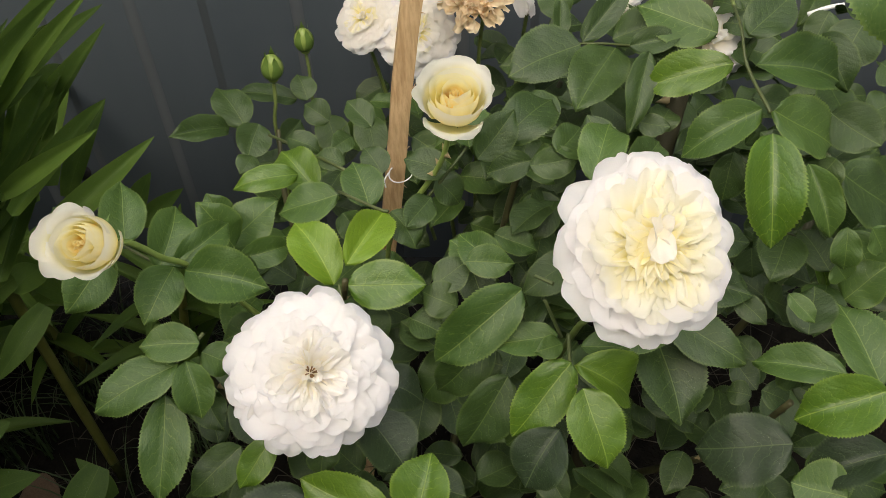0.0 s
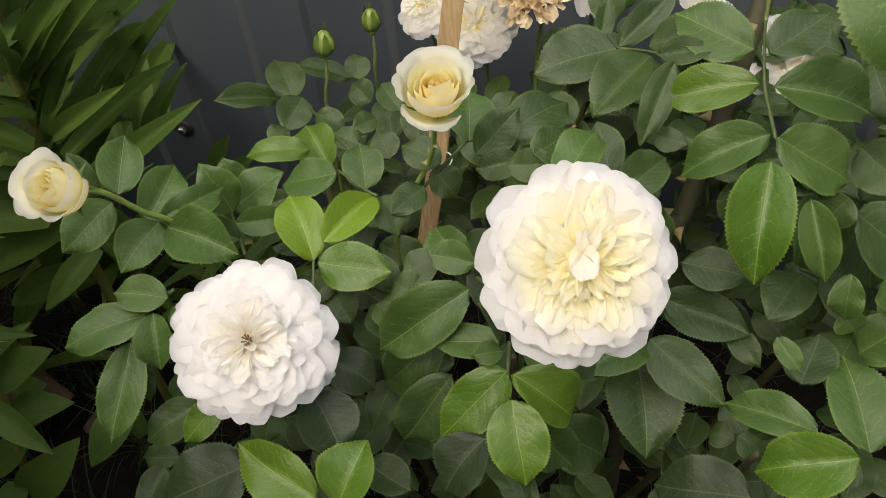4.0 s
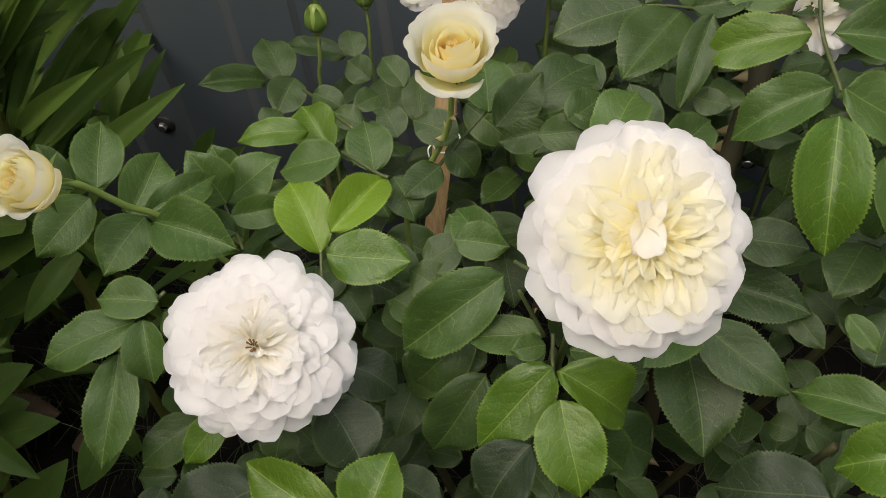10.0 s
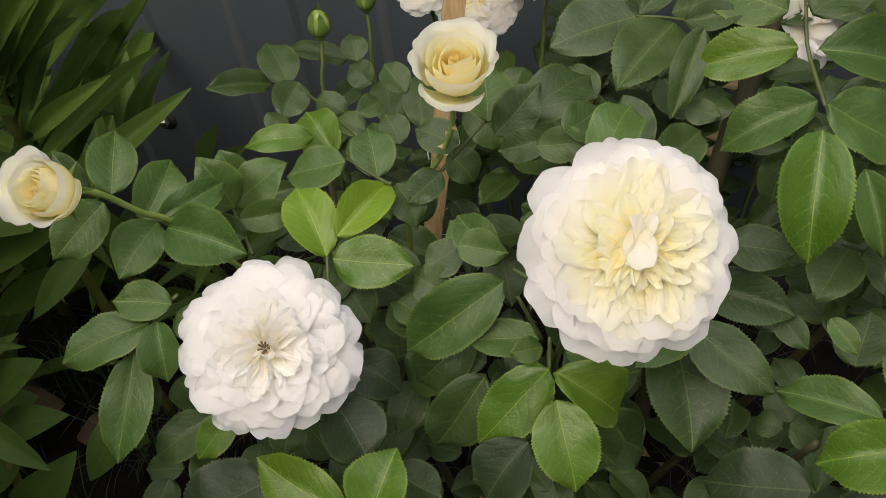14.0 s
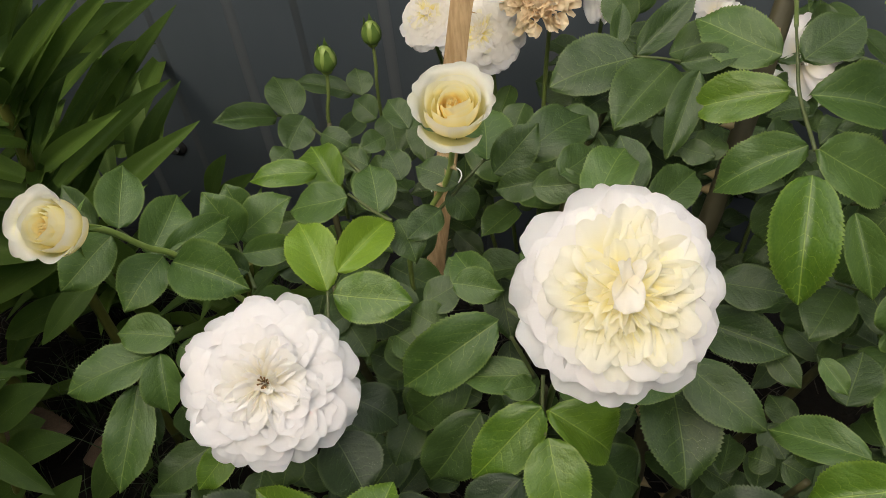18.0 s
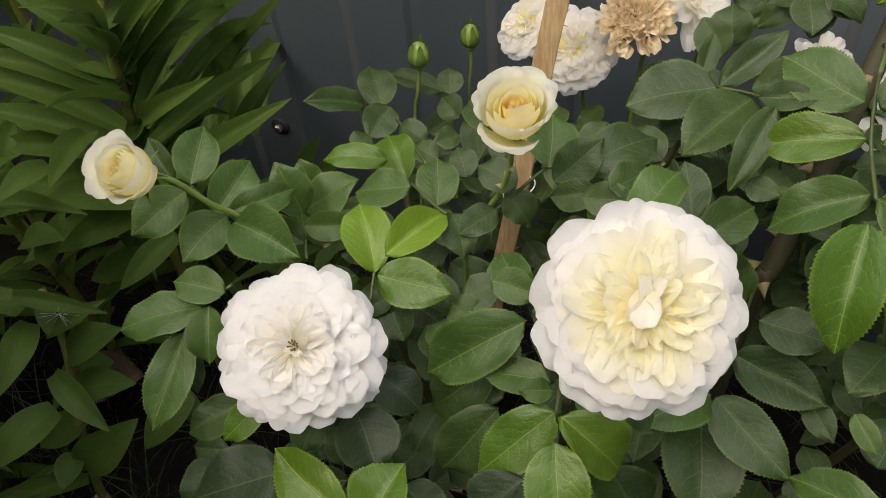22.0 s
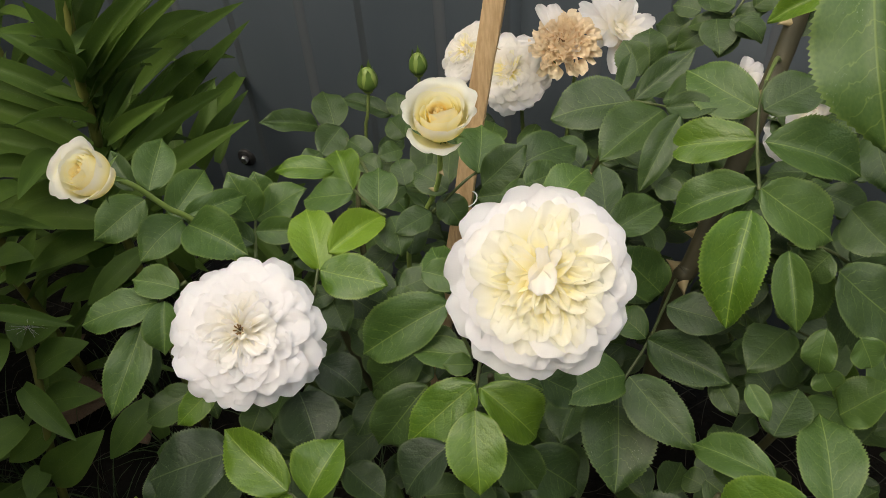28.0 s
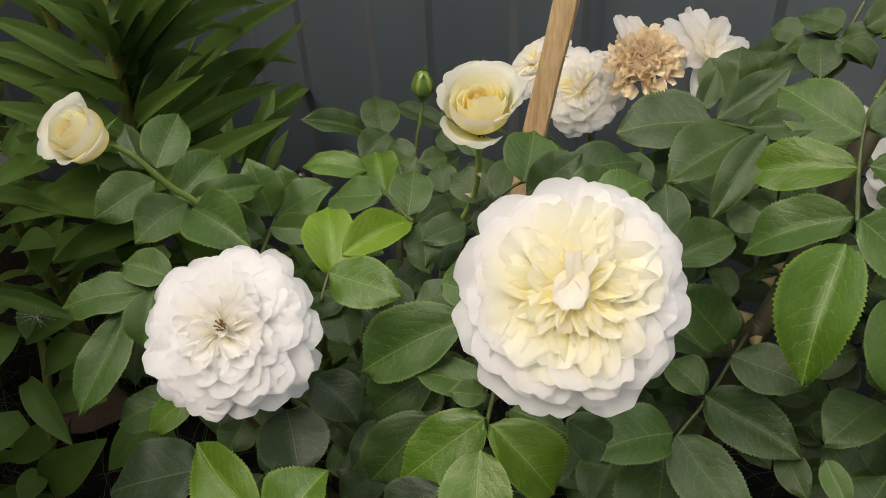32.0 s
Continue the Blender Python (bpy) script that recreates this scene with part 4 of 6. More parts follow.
r = cupped_rose((-0.1865, 0.296, 0.6545), (-0.24, -0.58, 0.76), 0.0241, "half-open pale yellow rose on a bent green stem", 23, (1.0, -0.15, -0.1), (
    (CUP_OUT, 176, 0.76, -0.60, 0.34, 0.75, 0.50, 0.0), (CUP_OUT, 128, 0.72, -0.62, 0.32, 0.75, 0.34, 0.0), (CUP_OUT, -132, 0.72, -0.62, 0.30, 0.75, 0.40, 0.0),
    (CUP_OUT, 72, 0.70, -0.64, 0.34, 0.75, 0.08, 0.0), (CUP_OUT, -72, 0.74, -0.64, 0.14, 0.85, 0.16, 0.0), (CUP_OUT, -14, 0.76, -0.70, 0.02, 0.85, 0.10, 0.0),
    (CUP_OUT, 34, 0.71, -0.70, 0.24, 1.10, 0.0, 0.08), (CUP_OUT, -40, 0.66, -0.68, 0.20, 1.05, 0.0, 0.10), (CUP_OUT, 150, 0.60, -0.60, 0.30, 1.10, 0.06, 0.0),
    (CUP_MID, -120, 0.56, -0.60, 0.30, 1.10, 0.03, 0.03), (CUP_MID, 85, 0.53, -0.55, 0.30, 1.15, 0.0, 0.08), (CUP_MID, -10, 0.50, -0.55, 0.26, 1.15, 0.0, 0.12)), 1, (76, 35, 0.60, 0.10), 0.84)
stalk(r, [(-0.1775, 0.3085, 0.6420), (-0.172, 0.316, 0.630), (-0.166, 0.328, 0.604), (-0.157, 0.343, 0.575), (-0.13, 0.36, 0.50)], 0.0018, 0.0020, BUD_GREEN)
r = cupped_rose((0.0005, 0.395, 0.660), (0.055, -0.15, 0.98), 0.0235, "half-open cream rose with a golden heart", 34, (0.0, -1.0, 0.0), (
    (CUP_OUT, 178, 0.72, -0.60, 0.60, 0.80, 0.30, 0.0), (CUP_OUT, 132, 0.74, -0.60, 0.52, 0.75, 0.28, 0.0), (CUP_OUT, -132, 0.74, -0.60, 0.54, 0.75, 0.28, 0.0),
    (CUP_OUT, 88, 0.74, -0.62, 0.36, 0.66, 0.20, 0.0), (CUP_OUT, -88, 0.76, -0.62, 0.28, 0.70, 0.24, 0.0),
    (CUP_OUT, -24, 0.74, -0.66, -0.22, 0.75, 0.24, 0.0), (CUP_OUT, 24, 0.73, -0.68, -0.27, 0.70, 0.22, 0.0), (CUP_OUT, 42, 0.70, -0.66, 0.22, 0.72, 0.04, 0.04), (CUP_OUT, -22, 0.67, -0.66, 0.26, 1.05, 0.02, 0.06), (CUP_OUT, 158, 0.62, -0.60, 0.44, 1.10, 0.06, 0.0),
    (CUP_MID, -105, 0.60, -0.60, 0.42, 1.00, 0.04, 0.02), (CUP_MID, 98, 0.58, -0.55, 0.40, 1.00, 0.02, 0.04), (CUP_MID, 10, 0.52, -0.55, 0.30, 1.10, 0.0, 0.08), (CUP_MID, 180, 0.52, -0.5, 0.42, 1.1, 0.0, 0.05)),
    0)
stalk(r, [(-0.001, 0.396, 0.646), (-0.006, 0.404, 0.61), (-0.014, 0.411, 0.583), (-0.030, 0.418, 0.545), (-0.05, 0.43, 0.48), (-0.05, 0.44, 0.3)], 0.0017, 0.0020, BUD_GREEN, thorns=6)
r = cushion_rose((-0.030, 0.633, 0.529), (-0.02, -0.30, 0.30), 0.037, "full creamy white rose behind the wooden stake", 25, True)
stalk(r, [(-0.022, 0.637, 0.52), (-0.02, 0.64, 0.45), (0.0, 0.60, 0.30)])
r = cushion_rose((-0.076, 0.652, 0.532), (-0.20, -0.20, 0.36), 0.033, "small full white rose partly hidden by the stake", 26, True)
stalk(r, [(-0.078, 0.66, 0.515), (-0.06, 0.65, 0.44), (-0.02, 0.60, 0.30)])
r = withered_rose((0.0175, 0.636, 0.562), (-0.02, -0.20, 0.34), 0.034, "withered rose with shrivelled beige petals", 27)
stalk(r, [(0.026, 0.645, 0.54), (0.022, 0.64, 0.48), (0.02, 0.60, 0.32)])
r = loose_rose((0.055, 0.676, 0.560), (0.30, -0.16, 0.40), 0.038, "white rose with long loose petals beside the fence", 28, 9, 0.46)
stalk(r, [(0.068, 0.67, 0.55), (0.06, 0.66, 0.48), (0.04, 0.60, 0.32)])
r = loose_rose((0.222, 0.645, 0.512), (0.1, -0.25, 0.35), 0.038, "white rose with broad petals half hidden by leaves", 29, 6, 0.85)
stalk(r, [(0.222, 0.65, 0.50), (0.225, 0.66, 0.42), (0.2, 0.60, 0.26)])
r = loose_rose((0.163, 0.755, 0.470), (0.1, -0.25, 0.30), 0.026, "small ragged white rose half hidden by leaves", 30, 5, 0.6)
stalk(r, [(0.163, 0.758, 0.46), (0.175, 0.70, 0.40), (0.2, 0.62, 0.26)])
rose_bud((-0.147, 0.588, 0.532), (-0.152, 0.578, 0.470), 0.0088, "closed green rosebud with pointed sepals", 31)
rose_bud((-0.134, 0.670, 0.497), (-0.132, 0.655, 0.440), 0.0086, "closed green rosebud showing a pale petal tip", 32)

# ---- rose bushes: canes, leaves ----
BUSH_A = thing("rose_bush", (-0.03, 0.42, 0.0), "leafy rose bush with dark and lime green leaves", "rose bush")
BUSH_B = thing("rose_bush", (0.14, 0.45, 0.0), "rose bush with a thick thorny cane and large leaves", "rose bush")


def cane(bush, pts, r0, r1, mat, thorns, seed, name="cane"):
    v, f = tube(pts, r0, r1, 10, 8, 0.04, seed)
    c = part(name, mesh_of(name, v, f, mat), bush)
    rnd = random.Random(seed)
    path = smooth_path(pts, 10)
    for _ in range(thorns):
        i = rnd.randrange(1, len(path) - 2)
        d = (path[i + 1] - path[i]).normalized()
        side = d.cross(Vector((rnd.uniform(-1, 1), rnd.uniform(-1, 1), rnd.uniform(-1, 1)))).normalized()
        rr = r0 + (r1 - r0) * i / len(path)
        thorn(c, path[i] + side * rr * 0.85, side - d * 0.25, max(0.0045, rr * 1.45))
    return c


cane(BUSH_B, [(0.13, 0.46, 0.0), (0.135, 0.47, 0.25), (0.147, 0.488, 0.449), (0.156, 0.498, 0.482), (0.179, 0.554, 0.579), (0.192, 0.596, 0.642), (0.199, 0.62, 0.72), (0.205, 0.64, 0.80)], 0.0085, 0.0066, CANE_BROWN, 16, 41)
cane(BUSH_B, [(0.13, 0.46, 0.0), (0.20, 0.46, 0.2), (0.25, 0.45, 0.38), (0.27, 0.46, 0.48)], 0.005, 0.003, STEM_RED, 8, 42)
cane(BUSH_B, [(0.186, 0.577, 0.613), (0.183, 0.532, 0.643), (0.179, 0.490, 0.653)], 0.0016, 0.0013, STEM_GREEN, 0, 43, "shoot")
cane(BUSH_A, [(-0.03, 0.42, 0.0), (-0.06, 0.40, 0.25), (-0.08, 0.37, 0.45), (-0.068, 0.345, 0.56)], 0.005, 0.002, STEM_RED, 8, 44)
cane(BUSH_A, [(-0.03, 0.42, 0.0), (0.02, 0.38, 0.22), (0.05, 0.33, 0.42), (0.06, 0.30, 0.55)], 0.005, 0.002, STEM_RED, 8, 45)
cane(BUSH_A, [(-0.03, 0.42, 0.0), (-0.10, 0.46, 0.25), (-0.14, 0.52, 0.42), (-0.148, 0.57, 0.48)], 0.0045, 0.0018, STEM_RED, 8, 46)
cane(BUSH_A, [(-0.03, 0.42, 0.0), (0.02, 0.50, 0.25), (0.05, 0.53, 0.45), (0.08, 0.53, 0.56)], 0.005, 0.002, STEM_RED, 8, 47)
cane(BUSH_A, [(-0.03, 0.42, 0.0), (-0.09, 0.36, 0.25), (-0.13, 0.31, 0.42), (-0.15, 0.29, 0.55)], 0.0045, 0.0018, STEM_RED, 8, 48)
cane(BUSH_B, [(0.13, 0.46, 0.0), (0.16, 0.38, 0.22), (0.19, 0.31, 0.40), (0.20, 0.28, 0.52)], 0.0045, 0.002, STEM_RED, 8, 49)
sp = spray(BUSH_A, ((-0.167, 0.339, 0.581), (-0.182, 0.344, 0.583), (-0.197, 0.348, 0.593)))
leaf(sp, (-0.193, 0.345, 0.597), (-0.198, 0.378, 0.617), (0.537, -0.376, 0.755), 0.028, 'g')
leaf(sp, (-0.175, 0.337, 0.584), (-0.167, 0.377, 0.596), (0.508, -0.335, 0.793), 0.029, 'g')
leaf(sp, (-0.167, 0.339, 0.584), (-0.140, 0.377, 0.578), (0.583, -0.291, 0.758), 0.021, 'g')
leaf(sp, (-0.166, 0.337, 0.585), (-0.178, 0.301, 0.579), (0.446, -0.285, 0.849), 0.028, 'g')
leaf(sp, (-0.158, 0.333, 0.586), (-0.109, 0.323, 0.582), (-0.027, -0.431, 0.902), 0.034, 'g')
leaf(sp, (-0.212, 0.357, 0.574), (-0.231, 0.318, 0.567), (0.511, -0.371, 0.775), 0.030, 'g')
leaf(sp, (-0.221, 0.358, 0.579), (-0.243, 0.373, 0.599), (0.329, -0.563, 0.758), 0.017, 'd')
sp = spray(BUSH_A, ((-0.113, 0.334, 0.567), (-0.157, 0.399, 0.531)))
leaf(sp, (-0.144, 0.382, 0.549), (-0.158, 0.388, 0.585), (0.647, -0.661, 0.380), 0.028, 'g')
leaf(sp, (-0.154, 0.396, 0.535), (-0.119, 0.412, 0.560), (-0.219, -0.653, 0.725), 0.033, 'g')
leaf(sp, (-0.139, 0.373, 0.548), (-0.106, 0.387, 0.545), (0.293, -0.576, 0.763), 0.020, 'g')
leaf(sp, (-0.121, 0.346, 0.566), (-0.148, 0.350, 0.578), (0.199, -0.710, 0.676), 0.020, 'd')
leaf(sp, (-0.160, 0.420, 0.531), (-0.167, 0.426, 0.553), (0.563, -0.741, 0.367), 0.021, 'g')
sp = spray(BUSH_A, ((-0.068, 0.325, 0.554), (-0.071, 0.340, 0.563)))
leaf(sp, (-0.076, 0.349, 0.551), (-0.102, 0.388, 0.568), (0.224, -0.272, 0.936), 0.031, 'l')
leaf(sp, (-0.066, 0.349, 0.571), (-0.044, 0.393, 0.575), (0.361, -0.236, 0.902), 0.026, 'l')
leaf(sp, (-0.064, 0.332, 0.572), (-0.018, 0.328, 0.576), (-0.112, -0.516, 0.849), 0.030, 'b')
leaf(sp, (-0.056, 0.333, 0.554), (-0.074, 0.321, 0.546), (-0.009, -0.555, 0.832), 0.015, 'd')
leaf(sp, (-0.060, 0.332, 0.549), (-0.043, 0.313, 0.540), (-0.108, -0.494, 0.863), 0.025, 'd')
sp = spray(BUSH_A, ((-0.042, 0.389, 0.574), (-0.050, 0.393, 0.573), (-0.076, 0.412, 0.569)))
leaf(sp, (-0.098, 0.448, 0.533), (-0.126, 0.476, 0.547), (0.024, -0.419, 0.908), 0.032, 'b')
leaf(sp, (-0.107, 0.440, 0.557), (-0.149, 0.425, 0.560), (0.204, -0.396, 0.896), 0.020, 'b')
leaf(sp, (-0.077, 0.411, 0.567), (-0.118, 0.406, 0.555), (-0.226, -0.326, 0.918), 0.031, 'g')
leaf(sp, (-0.056, 0.405, 0.561), (-0.067, 0.437, 0.574), (0.146, -0.333, 0.931), 0.028, 'g')
sp = spray(BUSH_A, ((-0.073, 0.430, 0.571), (-0.139, 0.525, 0.512), (-0.176, 0.566, 0.487), (-0.189, 0.561, 0.492)))
leaf(sp, (-0.182, 0.549, 0.501), (-0.220, 0.518, 0.522), (0.571, -0.175, 0.802), 0.023, 'd')
leaf(sp, (-0.173, 0.562, 0.491), (-0.197, 0.595, 0.508), (0.218, -0.328, 0.919), 0.032, 'd')
leaf(sp, (-0.156, 0.545, 0.509), (-0.163, 0.513, 0.501), (0.432, -0.284, 0.856), 0.029, 'd')
leaf(sp, (-0.134, 0.599, 0.488), (-0.187, 0.597, 0.501), (0.233, -0.217, 0.948), 0.022, 'd')
leaf(sp, (-0.123, 0.497, 0.538), (-0.099, 0.487, 0.533), (-0.006, -0.405, 0.914), 0.019, 'd')
leaf(sp, (-0.124, 0.594, 0.491), (-0.132, 0.614, 0.504), (0.171, -0.493, 0.853), 0.022, 'd')
leaf(sp, (-0.101, 0.555, 0.502), (-0.122, 0.570, 0.509), (-0.239, -0.665, 0.708), 0.023, 'd')
leaf(sp, (-0.075, 0.493, 0.542), (-0.089, 0.477, 0.545), (0.448, -0.196, 0.872), 0.017, 'd')
leaf(sp, (-0.062, 0.511, 0.535), (-0.081, 0.531, 0.544), (0.136, -0.326, 0.936), 0.021, 'd')
leaf(sp, (-0.077, 0.457, 0.549), (-0.098, 0.464, 0.551), (0.000, -0.346, 0.938), 0.017, 'd')
leaf(sp, (-0.153, 0.499, 0.518), (-0.160, 0.481, 0.516), (0.345, -0.239, 0.908), 0.018, 'd')
sp = spray(BUSH_A, ((-0.019, 0.410, 0.562), (0.003, 0.424, 0.586), (0.009, 0.435, 0.587)))
leaf(sp, (0.010, 0.430, 0.590), (0.003, 0.467, 0.604), (0.283, -0.296, 0.912), 0.033, 'g')
leaf(sp, (-0.005, 0.412, 0.586), (-0.032, 0.420, 0.592), (0.024, -0.560, 0.828), 0.022, 'd')
leaf(sp, (-0.049, 0.439, 0.557), (-0.062, 0.458, 0.566), (0.002, -0.421, 0.907), 0.020, 'd')
leaf(sp, (-0.015, 0.404, 0.571), (-0.030, 0.378, 0.571), (0.360, -0.210, 0.909), 0.020, 'd')
leaf(sp, (-0.041, 0.394, 0.569), (-0.024, 0.371, 0.559), (0.231, -0.272, 0.934), 0.024, 'd')
leaf(sp, (-0.012, 0.417, 0.575), (0.004, 0.410, 0.557), (0.461, -0.628, 0.627), 0.022, 'd')
leaf(sp, (-0.028, 0.392, 0.538), (-0.030, 0.421, 0.549), (0.033, -0.335, 0.942), 0.020, 'd')
sp = BUSH_A
leaf(sp, (0.015, 0.424, 0.585), (0.040, 0.442, 0.610), (-0.074, -0.774, 0.629), 0.026, 'd')
leaf(sp, (0.032, 0.432, 0.595), (0.066, 0.475, 0.592), (0.384, -0.229, 0.895), 0.033, 'd')
leaf(sp, (0.048, 0.403, 0.604), (0.020, 0.400, 0.597), (-0.144, -0.667, 0.731), 0.019, 'd')
leaf(sp, (0.059, 0.377, 0.636), (0.077, 0.401, 0.634), (0.462, -0.289, 0.839), 0.023, 'd')
leaf(sp, (0.077, 0.356, 0.633), (0.092, 0.398, 0.640), (-0.117, -0.124, 0.985), 0.028, 'g')
leaf(sp, (0.101, 0.418, 0.584), (0.087, 0.451, 0.598), (-0.088, -0.434, 0.896), 0.025, 'd')
leaf(sp, (0.106, 0.393, 0.593), (0.133, 0.430, 0.592), (0.358, -0.243, 0.902), 0.026, 'd')
leaf(sp, (0.072, 0.471, 0.576), (0.046, 0.489, 0.585), (0.076, -0.363, 0.928), 0.025, 'd')
leaf(sp, (0.044, 0.377, 0.625), (0.073, 0.377, 0.631), (-0.147, -0.687, 0.711), 0.019, 'd')
sp = spray(BUSH_A, ((0.146, 0.530, 0.520), (0.138, 0.520, 0.580), (0.130, 0.508, 0.606), (0.114, 0.530, 0.594), (0.091, 0.539, 0.588)))
leaf(sp, (0.092, 0.534, 0.591), (0.040, 0.507, 0.590), (0.166, -0.373, 0.913), 0.042, 'd')
leaf(sp, (0.116, 0.527, 0.593), (0.083, 0.473, 0.583), (0.077, -0.238, 0.968), 0.039, 'd')
leaf(sp, (0.094, 0.538, 0.590), (0.128, 0.569, 0.620), (-0.016, -0.683, 0.730), 0.021, 'd')
leaf(sp, (0.131, 0.490, 0.618), (0.117, 0.443, 0.591), (0.215, -0.523, 0.825), 0.021, 'd')
leaf(sp, (0.120, 0.503, 0.613), (0.154, 0.502, 0.620), (-0.177, -0.656, 0.734), 0.019, 'd')
leaf(sp, (0.080, 0.556, 0.581), (0.081, 0.584, 0.599), (0.337, -0.518, 0.786), 0.015, 'd')
leaf(sp, (0.082, 0.541, 0.555), (0.060, 0.516, 0.557), (0.361, -0.259, 0.896), 0.023, 'd')
sp = spray(BUSH_B, ((0.187, 0.407, 0.637), (0.181, 0.446, 0.640), (0.178, 0.464, 0.654), (0.179, 0.492, 0.653)))
leaf(sp, (0.178, 0.504, 0.622), (0.126, 0.527, 0.629), (-0.146, -0.565, 0.812), 0.038, 'g')
leaf(sp, (0.181, 0.457, 0.656), (0.211, 0.485, 0.666), (0.060, -0.397, 0.916), 0.029, 'd')
leaf(sp, (0.181, 0.469, 0.624), (0.123, 0.469, 0.608), (-0.220, -0.531, 0.818), 0.029, 'b')
leaf(sp, (0.185, 0.441, 0.645), (0.242, 0.447, 0.627), (0.309, -0.412, 0.857), 0.038, 'g')
leaf(sp, (0.185, 0.415, 0.633), (0.138, 0.404, 0.607), (-0.308, -0.560, 0.769), 0.028, 'g')
leaf(sp, (0.188, 0.405, 0.640), (0.235, 0.405, 0.611), (0.464, -0.495, 0.735), 0.038, 'g')
leaf(sp, (0.185, 0.391, 0.635), (0.183, 0.340, 0.592), (-0.085, -0.640, 0.764), 0.035, 'b')
leaf(sp, (0.176, 0.402, 0.616), (0.185, 0.424, 0.621), (0.590, -0.422, 0.689), 0.019, 'd')
sp = spray(BUSH_B, ((0.147, 0.477, 0.478), (0.140, 0.400, 0.495), (0.131, 0.372, 0.486), (0.128, 0.352, 0.491)))
leaf(sp, (0.149, 0.382, 0.553), (0.188, 0.375, 0.556), (-0.145, -0.302, 0.942), 0.027, 'd')
leaf(sp, (0.141, 0.378, 0.522), (0.195, 0.359, 0.520), (-0.179, -0.585, 0.791), 0.031, 'd')
leaf(sp, (0.136, 0.342, 0.526), (0.182, 0.310, 0.516), (-0.055, -0.386, 0.921), 0.032, 'd')
leaf(sp, (0.130, 0.348, 0.502), (0.142, 0.286, 0.482), (0.056, -0.297, 0.953), 0.047, 'd')
leaf(sp, (0.133, 0.344, 0.524), (0.100, 0.310, 0.533), (0.325, -0.064, 0.944), 0.033, 'g')
leaf(sp, (0.141, 0.428, 0.513), (0.109, 0.426, 0.550), (0.678, -0.486, 0.552), 0.034, 'g')
leaf(sp, (0.138, 0.397, 0.500), (0.111, 0.411, 0.504), (-0.022, -0.336, 0.942), 0.023, 'g')
sp = spray(BUSH_B, ((0.250, 0.435, 0.568), (0.228, 0.402, 0.607), (0.208, 0.391, 0.616)))
leaf(sp, (0.220, 0.416, 0.593), (0.226, 0.397, 0.541), (0.369, -0.856, 0.361), 0.039, 'g')
leaf(sp, (0.251, 0.442, 0.560), (0.273, 0.424, 0.498), (0.263, -0.899, 0.349), 0.042, 'd')
leaf(sp, (0.250, 0.431, 0.574), (0.283, 0.458, 0.576), (-0.077, 0.017, 0.997), 0.028, 'd')
leaf(sp, (0.199, 0.391, 0.615), (0.185, 0.407, 0.622), (-0.037, -0.428, 0.903), 0.017, 'd')
sp = spray(BUSH_B, ((0.295, 0.450, 0.484), (0.264, 0.436, 0.487), (0.227, 0.420, 0.515)))
leaf(sp, (0.223, 0.399, 0.535), (0.203, 0.363, 0.533), (-0.118, -0.006, 0.993), 0.032, 'd')
leaf(sp, (0.259, 0.430, 0.492), (0.279, 0.414, 0.454), (0.213, -0.858, 0.468), 0.020, 'b')
leaf(sp, (0.271, 0.407, 0.469), (0.253, 0.368, 0.464), (0.030, -0.135, 0.990), 0.034, 'g')
leaf(sp, (0.204, 0.337, 0.552), (0.218, 0.320, 0.545), (-0.125, -0.426, 0.896), 0.013, 'g')
leaf(sp, (0.252, 0.427, 0.493), (0.239, 0.421, 0.501), (0.567, -0.373, 0.735), 0.015, 'g')
leaf(sp, (0.237, 0.428, 0.498), (0.234, 0.408, 0.469), (-0.077, -0.806, 0.586), 0.022, 'd')
leaf(sp, (0.254, 0.426, 0.458), (0.237, 0.429, 0.484), (0.456, -0.789, 0.412), 0.022, 'd')
leaf(sp, (0.282, 0.427, 0.506), (0.301, 0.409, 0.474), (0.211, -0.787, 0.580), 0.031, 'g')
leaf(sp, (0.225, 0.399, 0.467), (0.251, 0.405, 0.445), (0.657, -0.209, 0.724), 0.030, 'd')
leaf(sp, (0.281, 0.461, 0.534), (0.299, 0.452, 0.495), (0.377, -0.848, 0.372), 0.033, 'd')
leaf(sp, (0.307, 0.444, 0.417), (0.286, 0.453, 0.437), (0.354, -0.666, 0.657), 0.023, 'd')
sp = spray(BUSH_A, ((0.057, 0.282, 0.589), (0.046, 0.282, 0.622)))
leaf(sp, (0.036, 0.302, 0.605), (-0.013, 0.280, 0.569), (-0.088, -0.797, 0.597), 0.033, 'g')
leaf(sp, (0.056, 0.286, 0.585), (0.019, 0.279, 0.585), (0.039, -0.233, 0.972), 0.021, 'g')
leaf(sp, (0.021, 0.299, 0.564), (-0.013, 0.280, 0.534), (-0.084, -0.795, 0.601), 0.029, 'd')
sp = spray(BUSH_A, ((0.061, 0.283, 0.590), (0.062, 0.272, 0.578), (0.065, 0.259, 0.573)))
leaf(sp, (0.062, 0.269, 0.583), (0.029, 0.240, 0.553), (-0.052, -0.697, 0.715), 0.029, 'b')
leaf(sp, (0.066, 0.268, 0.582), (0.099, 0.266, 0.550), (0.630, -0.380, 0.678), 0.030, 'b')
leaf(sp, (0.067, 0.254, 0.581), (0.080, 0.218, 0.559), (0.190, -0.468, 0.863), 0.032, 'b')
leaf(sp, (0.029, 0.276, 0.558), (0.003, 0.253, 0.519), (-0.042, -0.839, 0.543), 0.032, 'd')
leaf(sp, (0.055, 0.241, 0.560), (0.035, 0.219, 0.537), (-0.327, -0.515, 0.792), 0.032, 'y')
